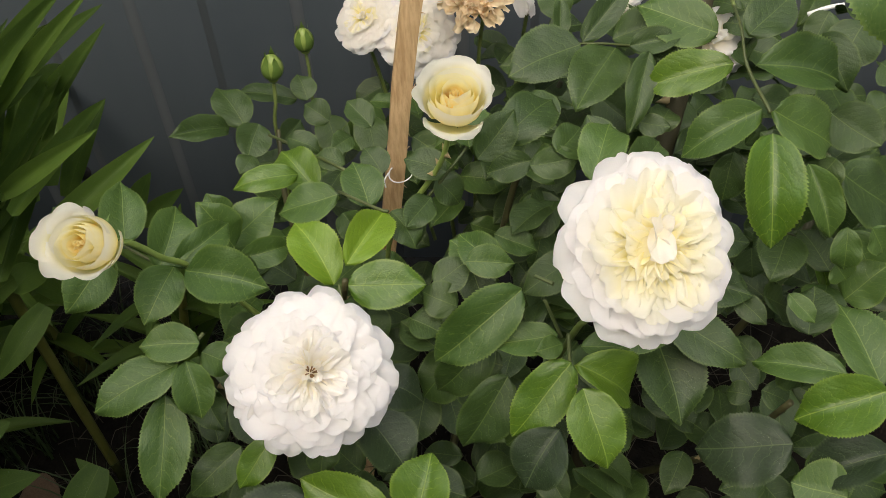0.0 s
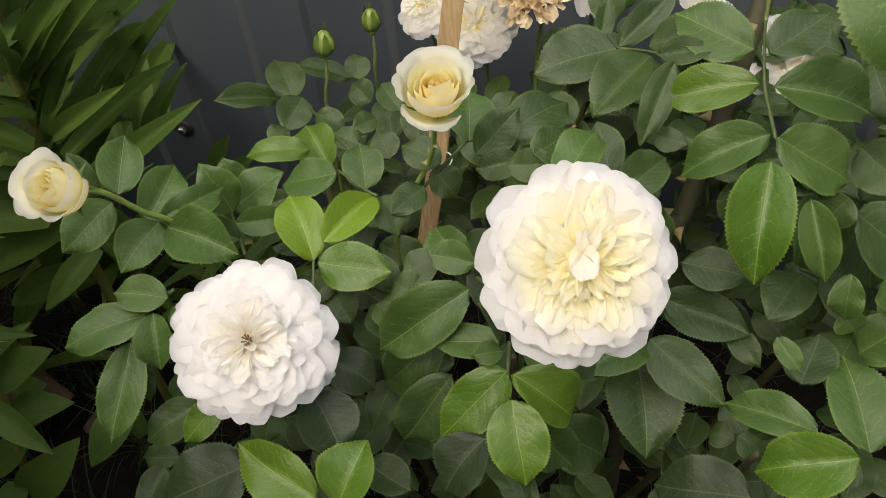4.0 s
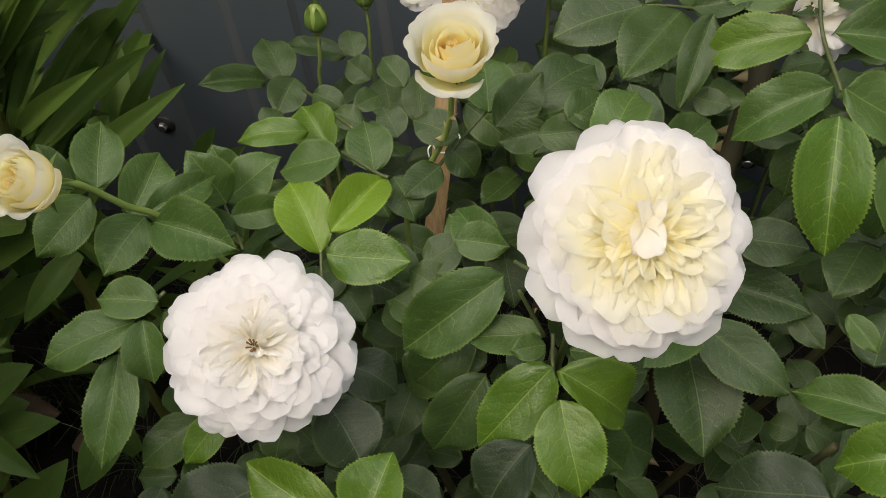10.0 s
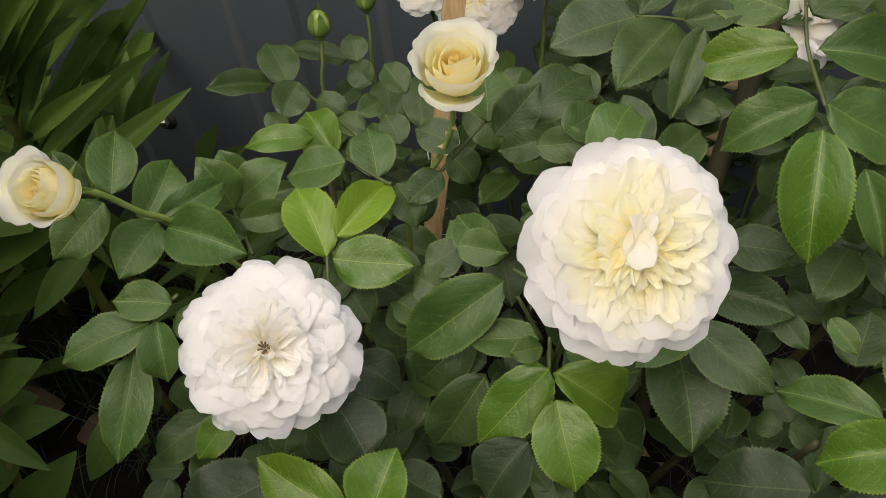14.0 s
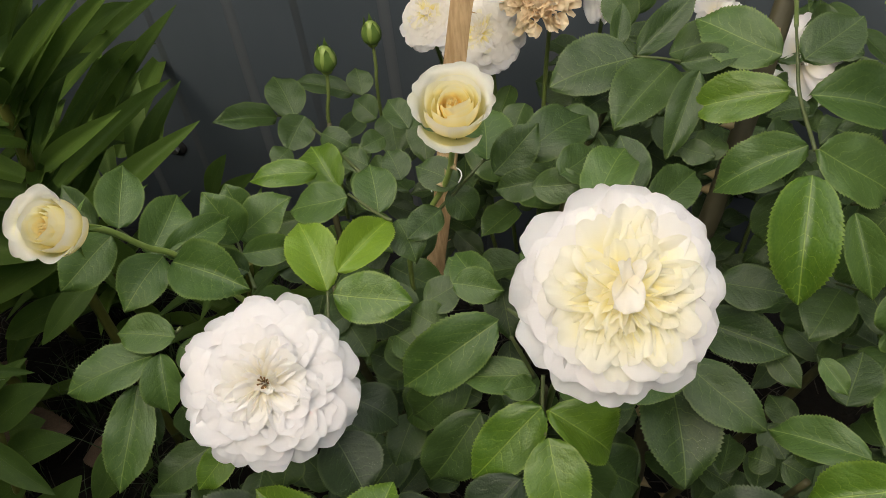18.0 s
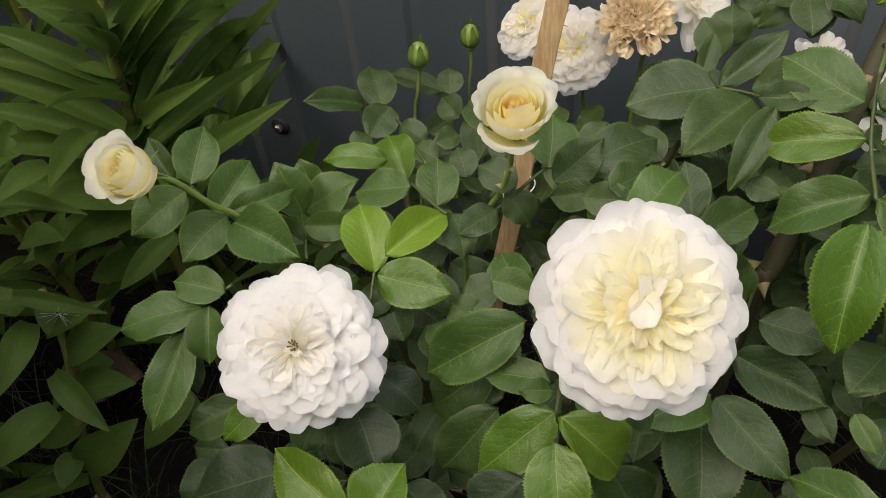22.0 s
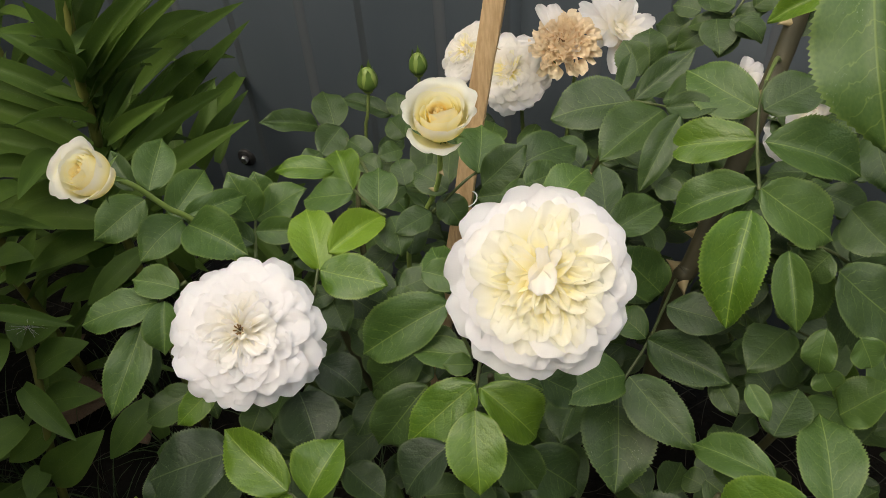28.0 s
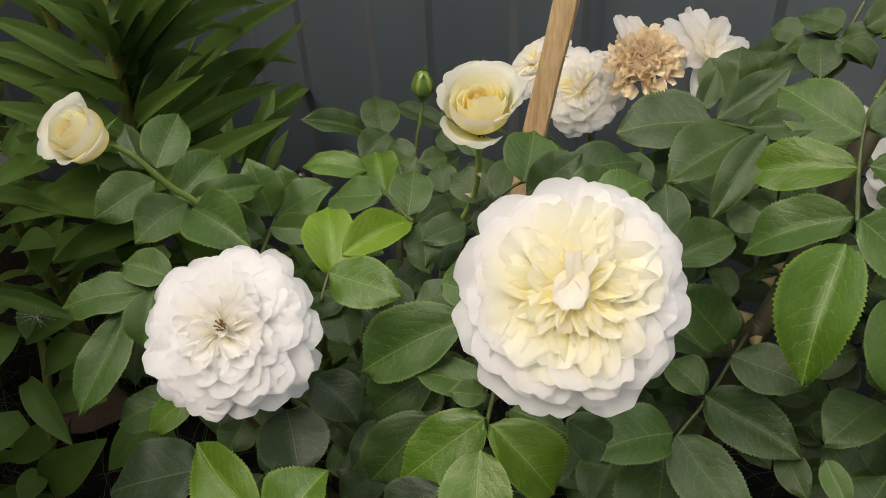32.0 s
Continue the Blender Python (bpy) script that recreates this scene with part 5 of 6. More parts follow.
leaf(sp, (0.075, 0.270, 0.533), (0.099, 0.265, 0.497), (0.553, -0.695, 0.459), 0.029, 'd')
leaf(sp, (0.058, 0.279, 0.586), (0.043, 0.272, 0.590), (0.401, -0.358, 0.843), 0.013, 'g')
leaf(sp, (0.069, 0.282, 0.579), (0.097, 0.281, 0.578), (-0.001, -0.215, 0.977), 0.017, 'g')
leaf(sp, (0.044, 0.261, 0.541), (0.028, 0.249, 0.525), (0.012, -0.807, 0.591), 0.018, 'd')
sp = spray(BUSH_A, ((-0.028, 0.209, 0.504), (-0.039, 0.211, 0.512)))
leaf(sp, (-0.082, 0.221, 0.518), (-0.135, 0.197, 0.498), (-0.200, -0.331, 0.922), 0.050, 'y')
leaf(sp, (-0.037, 0.209, 0.516), (-0.089, 0.231, 0.525), (-0.030, -0.407, 0.913), 0.032, 'b')
leaf(sp, (-0.024, 0.210, 0.514), (-0.014, 0.243, 0.531), (-0.071, -0.433, 0.899), 0.033, 'b')
leaf(sp, (-0.052, 0.263, 0.536), (-0.028, 0.239, 0.520), (0.405, -0.185, 0.895), 0.038, 'y')
leaf(sp, (-0.128, 0.257, 0.514), (-0.157, 0.232, 0.504), (0.113, -0.477, 0.871), 0.025, 'd')
leaf(sp, (-0.106, 0.251, 0.534), (-0.125, 0.228, 0.518), (0.076, -0.624, 0.778), 0.019, 'b')
leaf(sp, (-0.031, 0.203, 0.510), (-0.060, 0.197, 0.510), (-0.013, 0.035, 0.999), 0.028, 'b')
leaf(sp, (-0.078, 0.256, 0.521), (-0.079, 0.240, 0.510), (0.559, -0.477, 0.678), 0.021, 'd')
sp = spray(BUSH_A, ((-0.150, 0.268, 0.26), (-0.172, 0.222, 0.315), (-0.180, 0.206, 0.330)))
leaf(sp, (-0.178, 0.207, 0.331), (-0.214, 0.234, 0.3695), (0.35, -0.62, 0.70), 0.022, 'l')
leaf(sp, (-0.178, 0.205, 0.331), (-0.192, 0.234, 0.360), (0.30, -0.60, 0.74), 0.018, 'l')
sp = spray(BUSH_A, ((-0.146, 0.301, 0.568), (-0.162, 0.287, 0.557), (-0.169, 0.274, 0.545)))
leaf(sp, (-0.159, 0.284, 0.562), (-0.205, 0.259, 0.556), (-0.023, -0.185, 0.982), 0.029, 'g')
leaf(sp, (-0.147, 0.294, 0.568), (-0.181, 0.291, 0.572), (0.165, -0.365, 0.916), 0.023, 'g')
leaf(sp, (-0.167, 0.271, 0.550), (-0.167, 0.219, 0.518), (0.34, -0.486, 0.80), 0.028, 'g')
leaf(sp, (-0.155, 0.286, 0.562), (-0.146, 0.261, 0.540), (0.295, -0.573, 0.765), 0.023, 'g')
leaf(sp, (-0.173, 0.277, 0.523), (-0.163, 0.256, 0.507), (0.345, -0.433, 0.833), 0.014, 'd')
leaf(sp, (-0.149, 0.296, 0.556), (-0.131, 0.292, 0.545), (0.455, -0.235, 0.859), 0.023, 'g')
sp = BUSH_A
leaf(sp, (-0.050, 0.288, 0.537), (-0.020, 0.282, 0.523), (0.367, -0.304, 0.879), 0.029, 'y')
leaf(sp, (-0.020, 0.306, 0.491), (-0.027, 0.276, 0.484), (0.113, -0.238, 0.965), 0.024, 'd')
leaf(sp, (-0.028, 0.323, 0.550), (-0.009, 0.314, 0.545), (0.172, -0.105, 0.979), 0.024, 'd')
leaf(sp, (-0.013, 0.312, 0.535), (-0.034, 0.327, 0.542), (0.184, -0.228, 0.956), 0.023, 'd')
leaf(sp, (0.001, 0.327, 0.556), (-0.021, 0.335, 0.560), (-0.038, -0.505, 0.862), 0.023, 'd')
sp = BUSH_B
leaf(sp, (0.215, 0.438, 0.761), (0.235, 0.374, 0.702), (-0.192, -0.699, 0.689), 0.056, 'g')
sp = BUSH_B
leaf(sp, (0.147, 0.655, 0.598), (0.104, 0.641, 0.571), (-0.218, -0.679, 0.702), 0.024, 'd')
leaf(sp, (0.152, 0.616, 0.617), (0.172, 0.604, 0.611), (0.091, -0.312, 0.946), 0.022, 'd')
leaf(sp, (0.136, 0.627, 0.610), (0.143, 0.599, 0.597), (-0.115, -0.437, 0.892), 0.028, 'd')
leaf(sp, (0.145, 0.642, 0.610), (0.117, 0.652, 0.614), (-0.021, -0.429, 0.903), 0.021, 'd')
leaf(sp, (0.161, 0.624, 0.625), (0.184, 0.635, 0.641), (-0.101, -0.751, 0.653), 0.021, 'd')
leaf(sp, (0.182, 0.601, 0.633), (0.212, 0.595, 0.633), (-0.166, -0.783, 0.599), 0.022, 'd')
leaf(sp, (0.211, 0.574, 0.675), (0.172, 0.555, 0.656), (0.051, -0.730, 0.681), 0.019, 'b')
sp = BUSH_B
leaf(sp, (0.197, 0.256, 0.513), (0.145, 0.267, 0.488), (-0.466, -0.283, 0.838), 0.044, 'y')
leaf(sp, (0.244, 0.269, 0.551), (0.195, 0.262, 0.530), (-0.300, -0.430, 0.852), 0.035, 'b')
leaf(sp, (0.225, 0.282, 0.548), (0.178, 0.304, 0.533), (-0.358, -0.143, 0.923), 0.024, 'g')
leaf(sp, (0.262, 0.296, 0.511), (0.250, 0.354, 0.524), (0.031, -0.214, 0.976), 0.038, 'g')
leaf(sp, (0.224, 0.227, 0.503), (0.195, 0.238, 0.502), (-0.174, -0.431, 0.886), 0.037, 'g')
leaf(sp, (0.252, 0.248, 0.517), (0.204, 0.242, 0.496), (-0.369, -0.234, 0.899), 0.030, 'y')
leaf(sp, (0.244, 0.367, 0.543), (0.253, 0.362, 0.531), (0.108, -0.890, 0.442), 0.019, 'g')
sp = BUSH_B
leaf(sp, (0.263, 0.370, 0.501), (0.286, 0.377, 0.529), (-0.573, -0.548, 0.610), 0.031, 'g')
leaf(sp, (0.225, 0.332, 0.516), (0.234, 0.364, 0.525), (-0.283, -0.164, 0.945), 0.031, 'd')
leaf(sp, (0.186, 0.367, 0.513), (0.202, 0.344, 0.510), (-0.263, -0.294, 0.919), 0.017, 'd')
leaf(sp, (0.238, 0.364, 0.582), (0.239, 0.351, 0.556), (-0.178, -0.891, 0.417), 0.019, 'g')
leaf(sp, (0.258, 0.371, 0.573), (0.268, 0.364, 0.557), (0.366, -0.744, 0.558), 0.021, 'g')
leaf(sp, (0.258, 0.392, 0.505), (0.245, 0.426, 0.513), (-0.150, -0.285, 0.947), 0.026, 'd')
leaf(sp, (0.209, 0.413, 0.505), (0.210, 0.399, 0.488), (0.143, -0.768, 0.624), 0.026, 'd')
leaf(sp, (0.225, 0.421, 0.495), (0.246, 0.411, 0.468), (0.316, -0.768, 0.558), 0.027, 'd')
leaf(sp, (0.205, 0.340, 0.471), (0.193, 0.361, 0.475), (-0.077, -0.237, 0.968), 0.019, 'd')
leaf(sp, (0.200, 0.304, 0.528), (0.214, 0.295, 0.509), (0.076, -0.877, 0.474), 0.026, 'd')
leaf(sp, (0.194, 0.311, 0.475), (0.179, 0.318, 0.472), (-0.361, -0.335, 0.870), 0.017, 'd')
leaf(sp, (0.192, 0.300, 0.501), (0.211, 0.293, 0.492), (0.326, -0.294, 0.899), 0.023, 'd')
leaf(sp, (0.190, 0.341, 0.471), (0.202, 0.321, 0.467), (-0.254, -0.333, 0.908), 0.020, 'd')
sp = BUSH_B
leaf(sp, (0.209, 0.384, 0.617), (0.222, 0.351, 0.588), (-0.085, -0.671, 0.736), 0.021, 'g')
leaf(sp, (0.240, 0.399, 0.594), (0.289, 0.393, 0.561), (0.439, -0.509, 0.740), 0.043, 'd')
leaf(sp, (0.232, 0.397, 0.608), (0.222, 0.391, 0.591), (-0.419, -0.745, 0.519), 0.025, 'd')
leaf(sp, (0.251, 0.513, 0.613), (0.265, 0.476, 0.594), (-0.356, -0.530, 0.769), 0.032, 'd')
leaf(sp, (0.279, 0.514, 0.621), (0.261, 0.493, 0.600), (-0.288, -0.536, 0.794), 0.036, 'd')
leaf(sp, (0.288, 0.490, 0.606), (0.301, 0.478, 0.601), (0.045, -0.335, 0.941), 0.030, 'd')
leaf(sp, (0.242, 0.443, 0.604), (0.267, 0.415, 0.600), (-0.418, -0.452, 0.788), 0.034, 'd')
leaf(sp, (0.180, 0.424, 0.588), (0.175, 0.410, 0.558), (-0.314, -0.839, 0.444), 0.023, 'd')
leaf(sp, (0.269, 0.547, 0.607), (0.256, 0.531, 0.585), (-0.408, -0.631, 0.660), 0.025, 'd')
leaf(sp, (0.277, 0.459, 0.589), (0.296, 0.465, 0.593), (-0.157, -0.173, 0.972), 0.029, 'd')
sp = BUSH_B
leaf(sp, (0.093, 0.605, 0.574), (0.088, 0.625, 0.597), (-0.076, -0.761, 0.644), 0.031, 'd')
leaf(sp, (0.114, 0.533, 0.596), (0.156, 0.530, 0.621), (-0.469, -0.528, 0.708), 0.030, 'd')
leaf(sp, (0.132, 0.511, 0.607), (0.162, 0.483, 0.605), (-0.429, -0.507, 0.747), 0.029, 'd')
leaf(sp, (0.088, 0.595, 0.571), (0.070, 0.613, 0.590), (-0.009, -0.743, 0.669), 0.027, 'd')
sp = BUSH_B
leaf(sp, (0.136, 0.456, 0.579), (0.149, 0.474, 0.583), (0.126, -0.335, 0.934), 0.021, 'd')
leaf(sp, (0.125, 0.461, 0.582), (0.144, 0.452, 0.585), (-0.369, -0.509, 0.777), 0.016, 'd')
sp = BUSH_A
leaf(sp, (0.002, 0.309, 0.528), (-0.023, 0.294, 0.508), (-0.329, -0.519, 0.789), 0.033, 'd')
leaf(sp, (-0.055, 0.303, 0.493), (-0.068, 0.277, 0.492), (0.282, -0.173, 0.944), 0.019, 'd')
leaf(sp, (-0.022, 0.324, 0.516), (-0.050, 0.331, 0.518), (-0.050, -0.445, 0.894), 0.023, 'd')
leaf(sp, (0.027, 0.290, 0.548), (0.008, 0.295, 0.549), (-0.071, -0.484, 0.872), 0.017, 'd')
leaf(sp, (-0.026, 0.256, 0.474), (0.005, 0.244, 0.470), (0.107, -0.073, 0.992), 0.026, 'd')
leaf(sp, (0.015, 0.281, 0.520), (0.001, 0.294, 0.525), (0.159, -0.206, 0.966), 0.021, 'd')
leaf(sp, (0.082, 0.292, 0.488), (0.118, 0.296, 0.455), (0.608, -0.529, 0.591), 0.038, 'd')
leaf(sp, (0.087, 0.311, 0.547), (0.116, 0.320, 0.524), (0.632, -0.403, 0.662), 0.024, 'd')
leaf(sp, (-0.060, 0.257, 0.481), (-0.078, 0.267, 0.495), (0.343, -0.502, 0.794), 0.021, 'd')
leaf(sp, (-0.061, 0.348, 0.536), (-0.030, 0.337, 0.532), (-0.004, -0.367, 0.930), 0.027, 'd')
leaf(sp, (-0.013, 0.338, 0.564), (0.008, 0.349, 0.574), (-0.173, -0.482, 0.859), 0.022, 'd')
leaf(sp, (-0.044, 0.349, 0.557), (-0.017, 0.335, 0.551), (0.078, -0.263, 0.962), 0.023, 'd')
leaf(sp, (0.006, 0.335, 0.589), (0.034, 0.332, 0.592), (-0.122, -0.546, 0.829), 0.020, 'g')
leaf(sp, (0.018, 0.349, 0.568), (-0.004, 0.364, 0.575), (-0.074, -0.477, 0.876), 0.022, 'g')
sp = spray(BUSH_A, ((0.051, 0.291, 0.624), (0.042, 0.298, 0.622)))
leaf(sp, (0.029, 0.334, 0.578), (0.002, 0.359, 0.588), (-0.211, -0.566, 0.797), 0.023, 'g')
sp = spray(BUSH_B, ((0.155, 0.656, 0.627), (0.152, 0.645, 0.617), (0.146, 0.637, 0.606)))
leaf(sp, (0.146, 0.619, 0.616), (0.172, 0.608, 0.611), (-0.097, -0.580, 0.809), 0.016, 'd')
leaf(sp, (0.146, 0.627, 0.606), (0.142, 0.604, 0.592), (-0.136, -0.509, 0.850), 0.025, 'd')
leaf(sp, (0.149, 0.624, 0.616), (0.171, 0.626, 0.623), (-0.131, -0.751, 0.647), 0.015, 'd')
leaf(sp, (0.143, 0.644, 0.601), (0.113, 0.642, 0.593), (-0.174, -0.562, 0.809), 0.016, 'd')
leaf(sp, (0.147, 0.643, 0.613), (0.124, 0.649, 0.615), (-0.034, -0.355, 0.934), 0.023, 'd')
leaf(sp, (0.129, 0.668, 0.579), (0.095, 0.657, 0.557), (-0.053, -0.844, 0.534), 0.019, 'd')
leaf(sp, (0.119, 0.688, 0.579), (0.095, 0.693, 0.580), (-0.082, -0.569, 0.818), 0.021, 'd')
leaf(sp, (0.116, 0.702, 0.548), (0.080, 0.709, 0.550), (-0.084, -0.607, 0.790), 0.024, 'd')


def canopy(x, y):
    return 0.388 - 0.469 * x + 0.795 * y - 0.71 * x * x + 1.326 * x * y - 0.813 * y * y


inside = random.Random(77)


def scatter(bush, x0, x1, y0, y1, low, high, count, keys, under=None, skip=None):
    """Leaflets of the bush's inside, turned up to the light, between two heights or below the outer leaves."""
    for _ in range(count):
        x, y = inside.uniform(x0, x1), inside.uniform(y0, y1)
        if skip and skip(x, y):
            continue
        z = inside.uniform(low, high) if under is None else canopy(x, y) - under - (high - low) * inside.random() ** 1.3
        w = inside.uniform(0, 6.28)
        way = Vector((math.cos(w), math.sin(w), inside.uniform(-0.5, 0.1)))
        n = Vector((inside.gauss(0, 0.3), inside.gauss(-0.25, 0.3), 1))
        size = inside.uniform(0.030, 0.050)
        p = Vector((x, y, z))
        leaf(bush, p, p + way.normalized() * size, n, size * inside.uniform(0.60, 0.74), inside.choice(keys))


# Inner leaflets mostly take leaf_dark: the bush's inner shade is in their colour.
corner = lambda x, y: x < -0.12 and y < 0.33
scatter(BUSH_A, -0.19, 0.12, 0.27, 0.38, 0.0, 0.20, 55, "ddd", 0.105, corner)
open_by_stake = lambda x, y: -0.075 < x < 0.01 and 0.40 < y < 0.57
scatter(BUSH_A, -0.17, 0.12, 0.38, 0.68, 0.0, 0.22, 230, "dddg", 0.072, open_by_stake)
scatter(BUSH_B, 0.05, 0.34, 0.27, 0.38, 0.0, 0.20, 60, "ddd", 0.105)
hollow = lambda x, y: 0.09 < x < 0.21 and 0.38 < y < 0.50
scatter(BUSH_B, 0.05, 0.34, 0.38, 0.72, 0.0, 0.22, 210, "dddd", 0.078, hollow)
# Low front leaflets, added to keep front light out of the bushes.
scatter(BUSH_A, -0.16, 0.10, 0.04, 0.24, 0.05, 0.20, 24, "ddd")
scatter(BUSH_B, 0.10, 0.42, 0.04, 0.26, 0.05, 0.20, 24, "ddd")
scatter(BUSH_B, 0.16, 0.48, 0.48, 0.74, 0.28, 0.52, 130, "ddd")
scatter(BUSH_A, -0.26, -0.05, 0.20, 0.42, 0.10, 0.36, 30, "ddd")

# ---- lilies ----
LILY = thing("lily_plant", (-0.40, 0.49, 0.0), "tall lily plant with narrow dark green leaves", "lily plant", "lilies by the fence")
v, f = tube([(-0.40, 0.49, 0.0), (-0.386, 0.481, 0.414), (-0.357, 0.47, 0.515), (-0.339, 0.46, 0.581), (-0.33, 0.47, 0.66), (-0.325, 0.475, 0.78)], 0.0056, 0.0036, 9, 8, 0.03)
part("stem", mesh_of("stem", v, f, LILY_STEM), LILY)
LILY_SMALL = thing("lily_plant", (-0.44, 0.30, 0.0), "shorter lily plant with broad pointed leaves", "lily plant", "lilies by the fence")
v, f = tube([(-0.44, 0.302, 0.0), (-0.44, 0.302, 0.086), (-0.426, 0.312, 0.197), (-0.43, 0.351, 0.298), (-0.446, 0.375, 0.365)], 0.0055, 0.0035, 9, 8, 0.03)
part("stem", mesh_of("stem", v, f, LILY_STEM), LILY_SMALL)
blade(LILY, (-0.335, 0.453, 0.587), (-0.298, 0.392, 0.664), (0.427, 0.797, 0.428), 0.021)
blade(LILY, (-0.334, 0.452, 0.545), (-0.306, 0.358, 0.619), (-0.446, 0.471, 0.762), 0.015)
blade(LILY, (-0.320, 0.446, 0.535), (-0.231, 0.439, 0.602), (-0.334, -0.875, 0.350), 0.016)
blade(LILY, (-0.340, 0.466, 0.505), (-0.391, 0.734, 0.420), (0.361, 0.342, 0.868), 0.022)
blade(LILY, (-0.333, 0.459, 0.497), (-0.299, 0.602, 0.489), (0.438, -0.059, 0.897), 0.019)
blade(LILY, (-0.322, 0.439, 0.476), (-0.233, 0.522, 0.518), (0.277, -0.655, 0.703), 0.023)
blade(LILY, (-0.341, 0.460, 0.555), (-0.446, 0.438, 0.605), (0.462, -0.460, 0.758), 0.021)
blade(LILY, (-0.348, 0.459, 0.543), (-0.461, 0.431, 0.579), (0.356, -0.333, 0.873), 0.023)
blade(LILY, (-0.340, 0.457, 0.565), (-0.385, 0.442, 0.584), (0.446, -0.243, 0.861), 0.012)
blade(LILY, (-0.329, 0.468, 0.583), (-0.296, 0.517, 0.584), (0.592, -0.403, 0.697), 0.014)
blade(LILY, (-0.328, 0.459, 0.589), (-0.295, 0.503, 0.626), (0.253, -0.723, 0.642), 0.014)
blade(LILY, (-0.325, 0.469, 0.583), (-0.322, 0.519, 0.623), (0.339, -0.598, 0.726), 0.014)
blade(LILY, (-0.336, 0.456, 0.590), (-0.391, 0.440, 0.639), (0.670, -0.404, 0.622), 0.016)
blade(LILY, (-0.351, 0.453, 0.512), (-0.474, 0.432, 0.557), (0.369, -0.254, 0.894), 0.025)
blade(LILY, (-0.361, 0.456, 0.492), (-0.496, 0.437, 0.516), (0.208, -0.277, 0.938), 0.025)
blade(LILY, (-0.374, 0.470, 0.468), (-0.505, 0.438, 0.466), (0.129, -0.563, 0.816), 0.025)
blade(LILY, (-0.357, 0.424, 0.532), (-0.310, 0.337, 0.567), (0.129, 0.435, 0.891), 0.025)
blade(LILY, (-0.408, 0.416, 0.491), (-0.412, 0.359, 0.500), (0.400, 0.123, 0.908), 0.023)
blade(LILY, (-0.508, 0.396, 0.433), (-0.357, 0.389, 0.476), (-0.273, -0.193, 0.942), 0.021)
blade(LILY, (-0.474, 0.427, 0.472), (-0.474, 0.456, 0.496), (0.561, -0.526, 0.640), 0.015)
blade(LILY, (-0.344, 0.455, 0.389), (-0.380, 0.400, 0.359), (0.270, -0.599, 0.754), 0.025)
blade(LILY, (-0.487, 0.408, 0.380), (-0.437, 0.414, 0.393), (-0.212, -0.219, 0.952), 0.032)
blade(LILY, (-0.479, 0.408, 0.350), (-0.457, 0.445, 0.399), (0.293, -0.822, 0.488), 0.024)
blade(LILY, (-0.366, 0.469, 0.464), (-0.383, 0.618, 0.389), (0.367, 0.451, 0.814), 0.023)
blade(LILY, (-0.349, 0.455, 0.499), (-0.414, 0.603, 0.457), (0.042, 0.288, 0.957), 0.022)
blade(LILY, (-0.376, 0.480, 0.396), (-0.482, 0.430, 0.343), (-0.054, -0.671, 0.739), 0.034)
blade(LILY, (-0.406, 0.486, 0.359), (-0.546, 0.432, 0.302), (-0.197, -0.417, 0.887), 0.035)
blade(LILY, (-0.379, 0.471, 0.389), (-0.369, 0.514, 0.367), (0.525, 0.291, 0.800), 0.031)
blade(LILY, (-0.384, 0.462, 0.411), (-0.490, 0.452, 0.390), (-0.136, -0.409, 0.903), 0.033)
blade(LILY, (-0.400, 0.477, 0.321), (-0.477, 0.445, 0.285), (-0.038, -0.712, 0.701), 0.031)
blade(LILY, (-0.337, 0.468, 0.533), (-0.382, 0.592, 0.503), (0.224, 0.304, 0.926), 0.017)
blade(LILY, (-0.327, 0.457, 0.601), (-0.316, 0.498, 0.630), (0.316, -0.606, 0.730), 0.013)
blade(LILY, (-0.322, 0.444, 0.615), (-0.320, 0.422, 0.678), (0.991, -0.110, -0.078), 0.019)
blade(LILY, (-0.327, 0.445, 0.618), (-0.318, 0.507, 0.611), (0.611, 0.006, 0.791), 0.018)
blade(LILY, (-0.325, 0.446, 0.618), (-0.336, 0.398, 0.664), (0.564, 0.505, 0.653), 0.017)
blade(LILY, (-0.419, 0.592, 0.381), (-0.298, 0.649, 0.532), (-0.392, -0.709, 0.586), 0.034)
blade(LILY, (-0.421, 0.591, 0.459), (-0.285, 0.628, 0.566), (-0.324, -0.688, 0.650), 0.031)
blade(LILY, (-0.439, 0.661, 0.322), (-0.450, 0.844, 0.332), (0.438, -0.023, 0.899), 0.028)
blade(LILY, (-0.421, 0.661, 0.322), (-0.429, 0.735, 0.384), (0.503, -0.525, 0.687), 0.024)
blade(LILY, (-0.374, 0.604, 0.364), (-0.329, 0.660, 0.437), (0.043, -0.802, 0.596), 0.023)
blade(LILY, (-0.398, 0.661, 0.321), (-0.391, 0.701, 0.355), (0.049, -0.645, 0.762), 0.016)
blade(LILY, (-0.418, 0.625, 0.487), (-0.378, 0.626, 0.488), (0.006, -0.423, 0.906), 0.013)
blade(LILY, (-0.344, 0.658, 0.279), (-0.317, 0.672, 0.329), (-0.420, -0.795, 0.438), 0.027)
blade(LILY, (-0.335, 0.651, 0.273), (-0.283, 0.659, 0.318), (-0.331, -0.789, 0.518), 0.023)
blade(LILY, (-0.416, 0.613, 0.347), (-0.443, 0.673, 0.398), (0.164, -0.593, 0.788), 0.026)
blade(LILY, (-0.428, 0.588, 0.325), (-0.455, 0.639, 0.369), (0.329, -0.504, 0.799), 0.025)
blade(LILY, (-0.379, 0.464, 0.410), (-0.377, 0.676, 0.435), (0.452, -0.107, 0.885), 0.023)
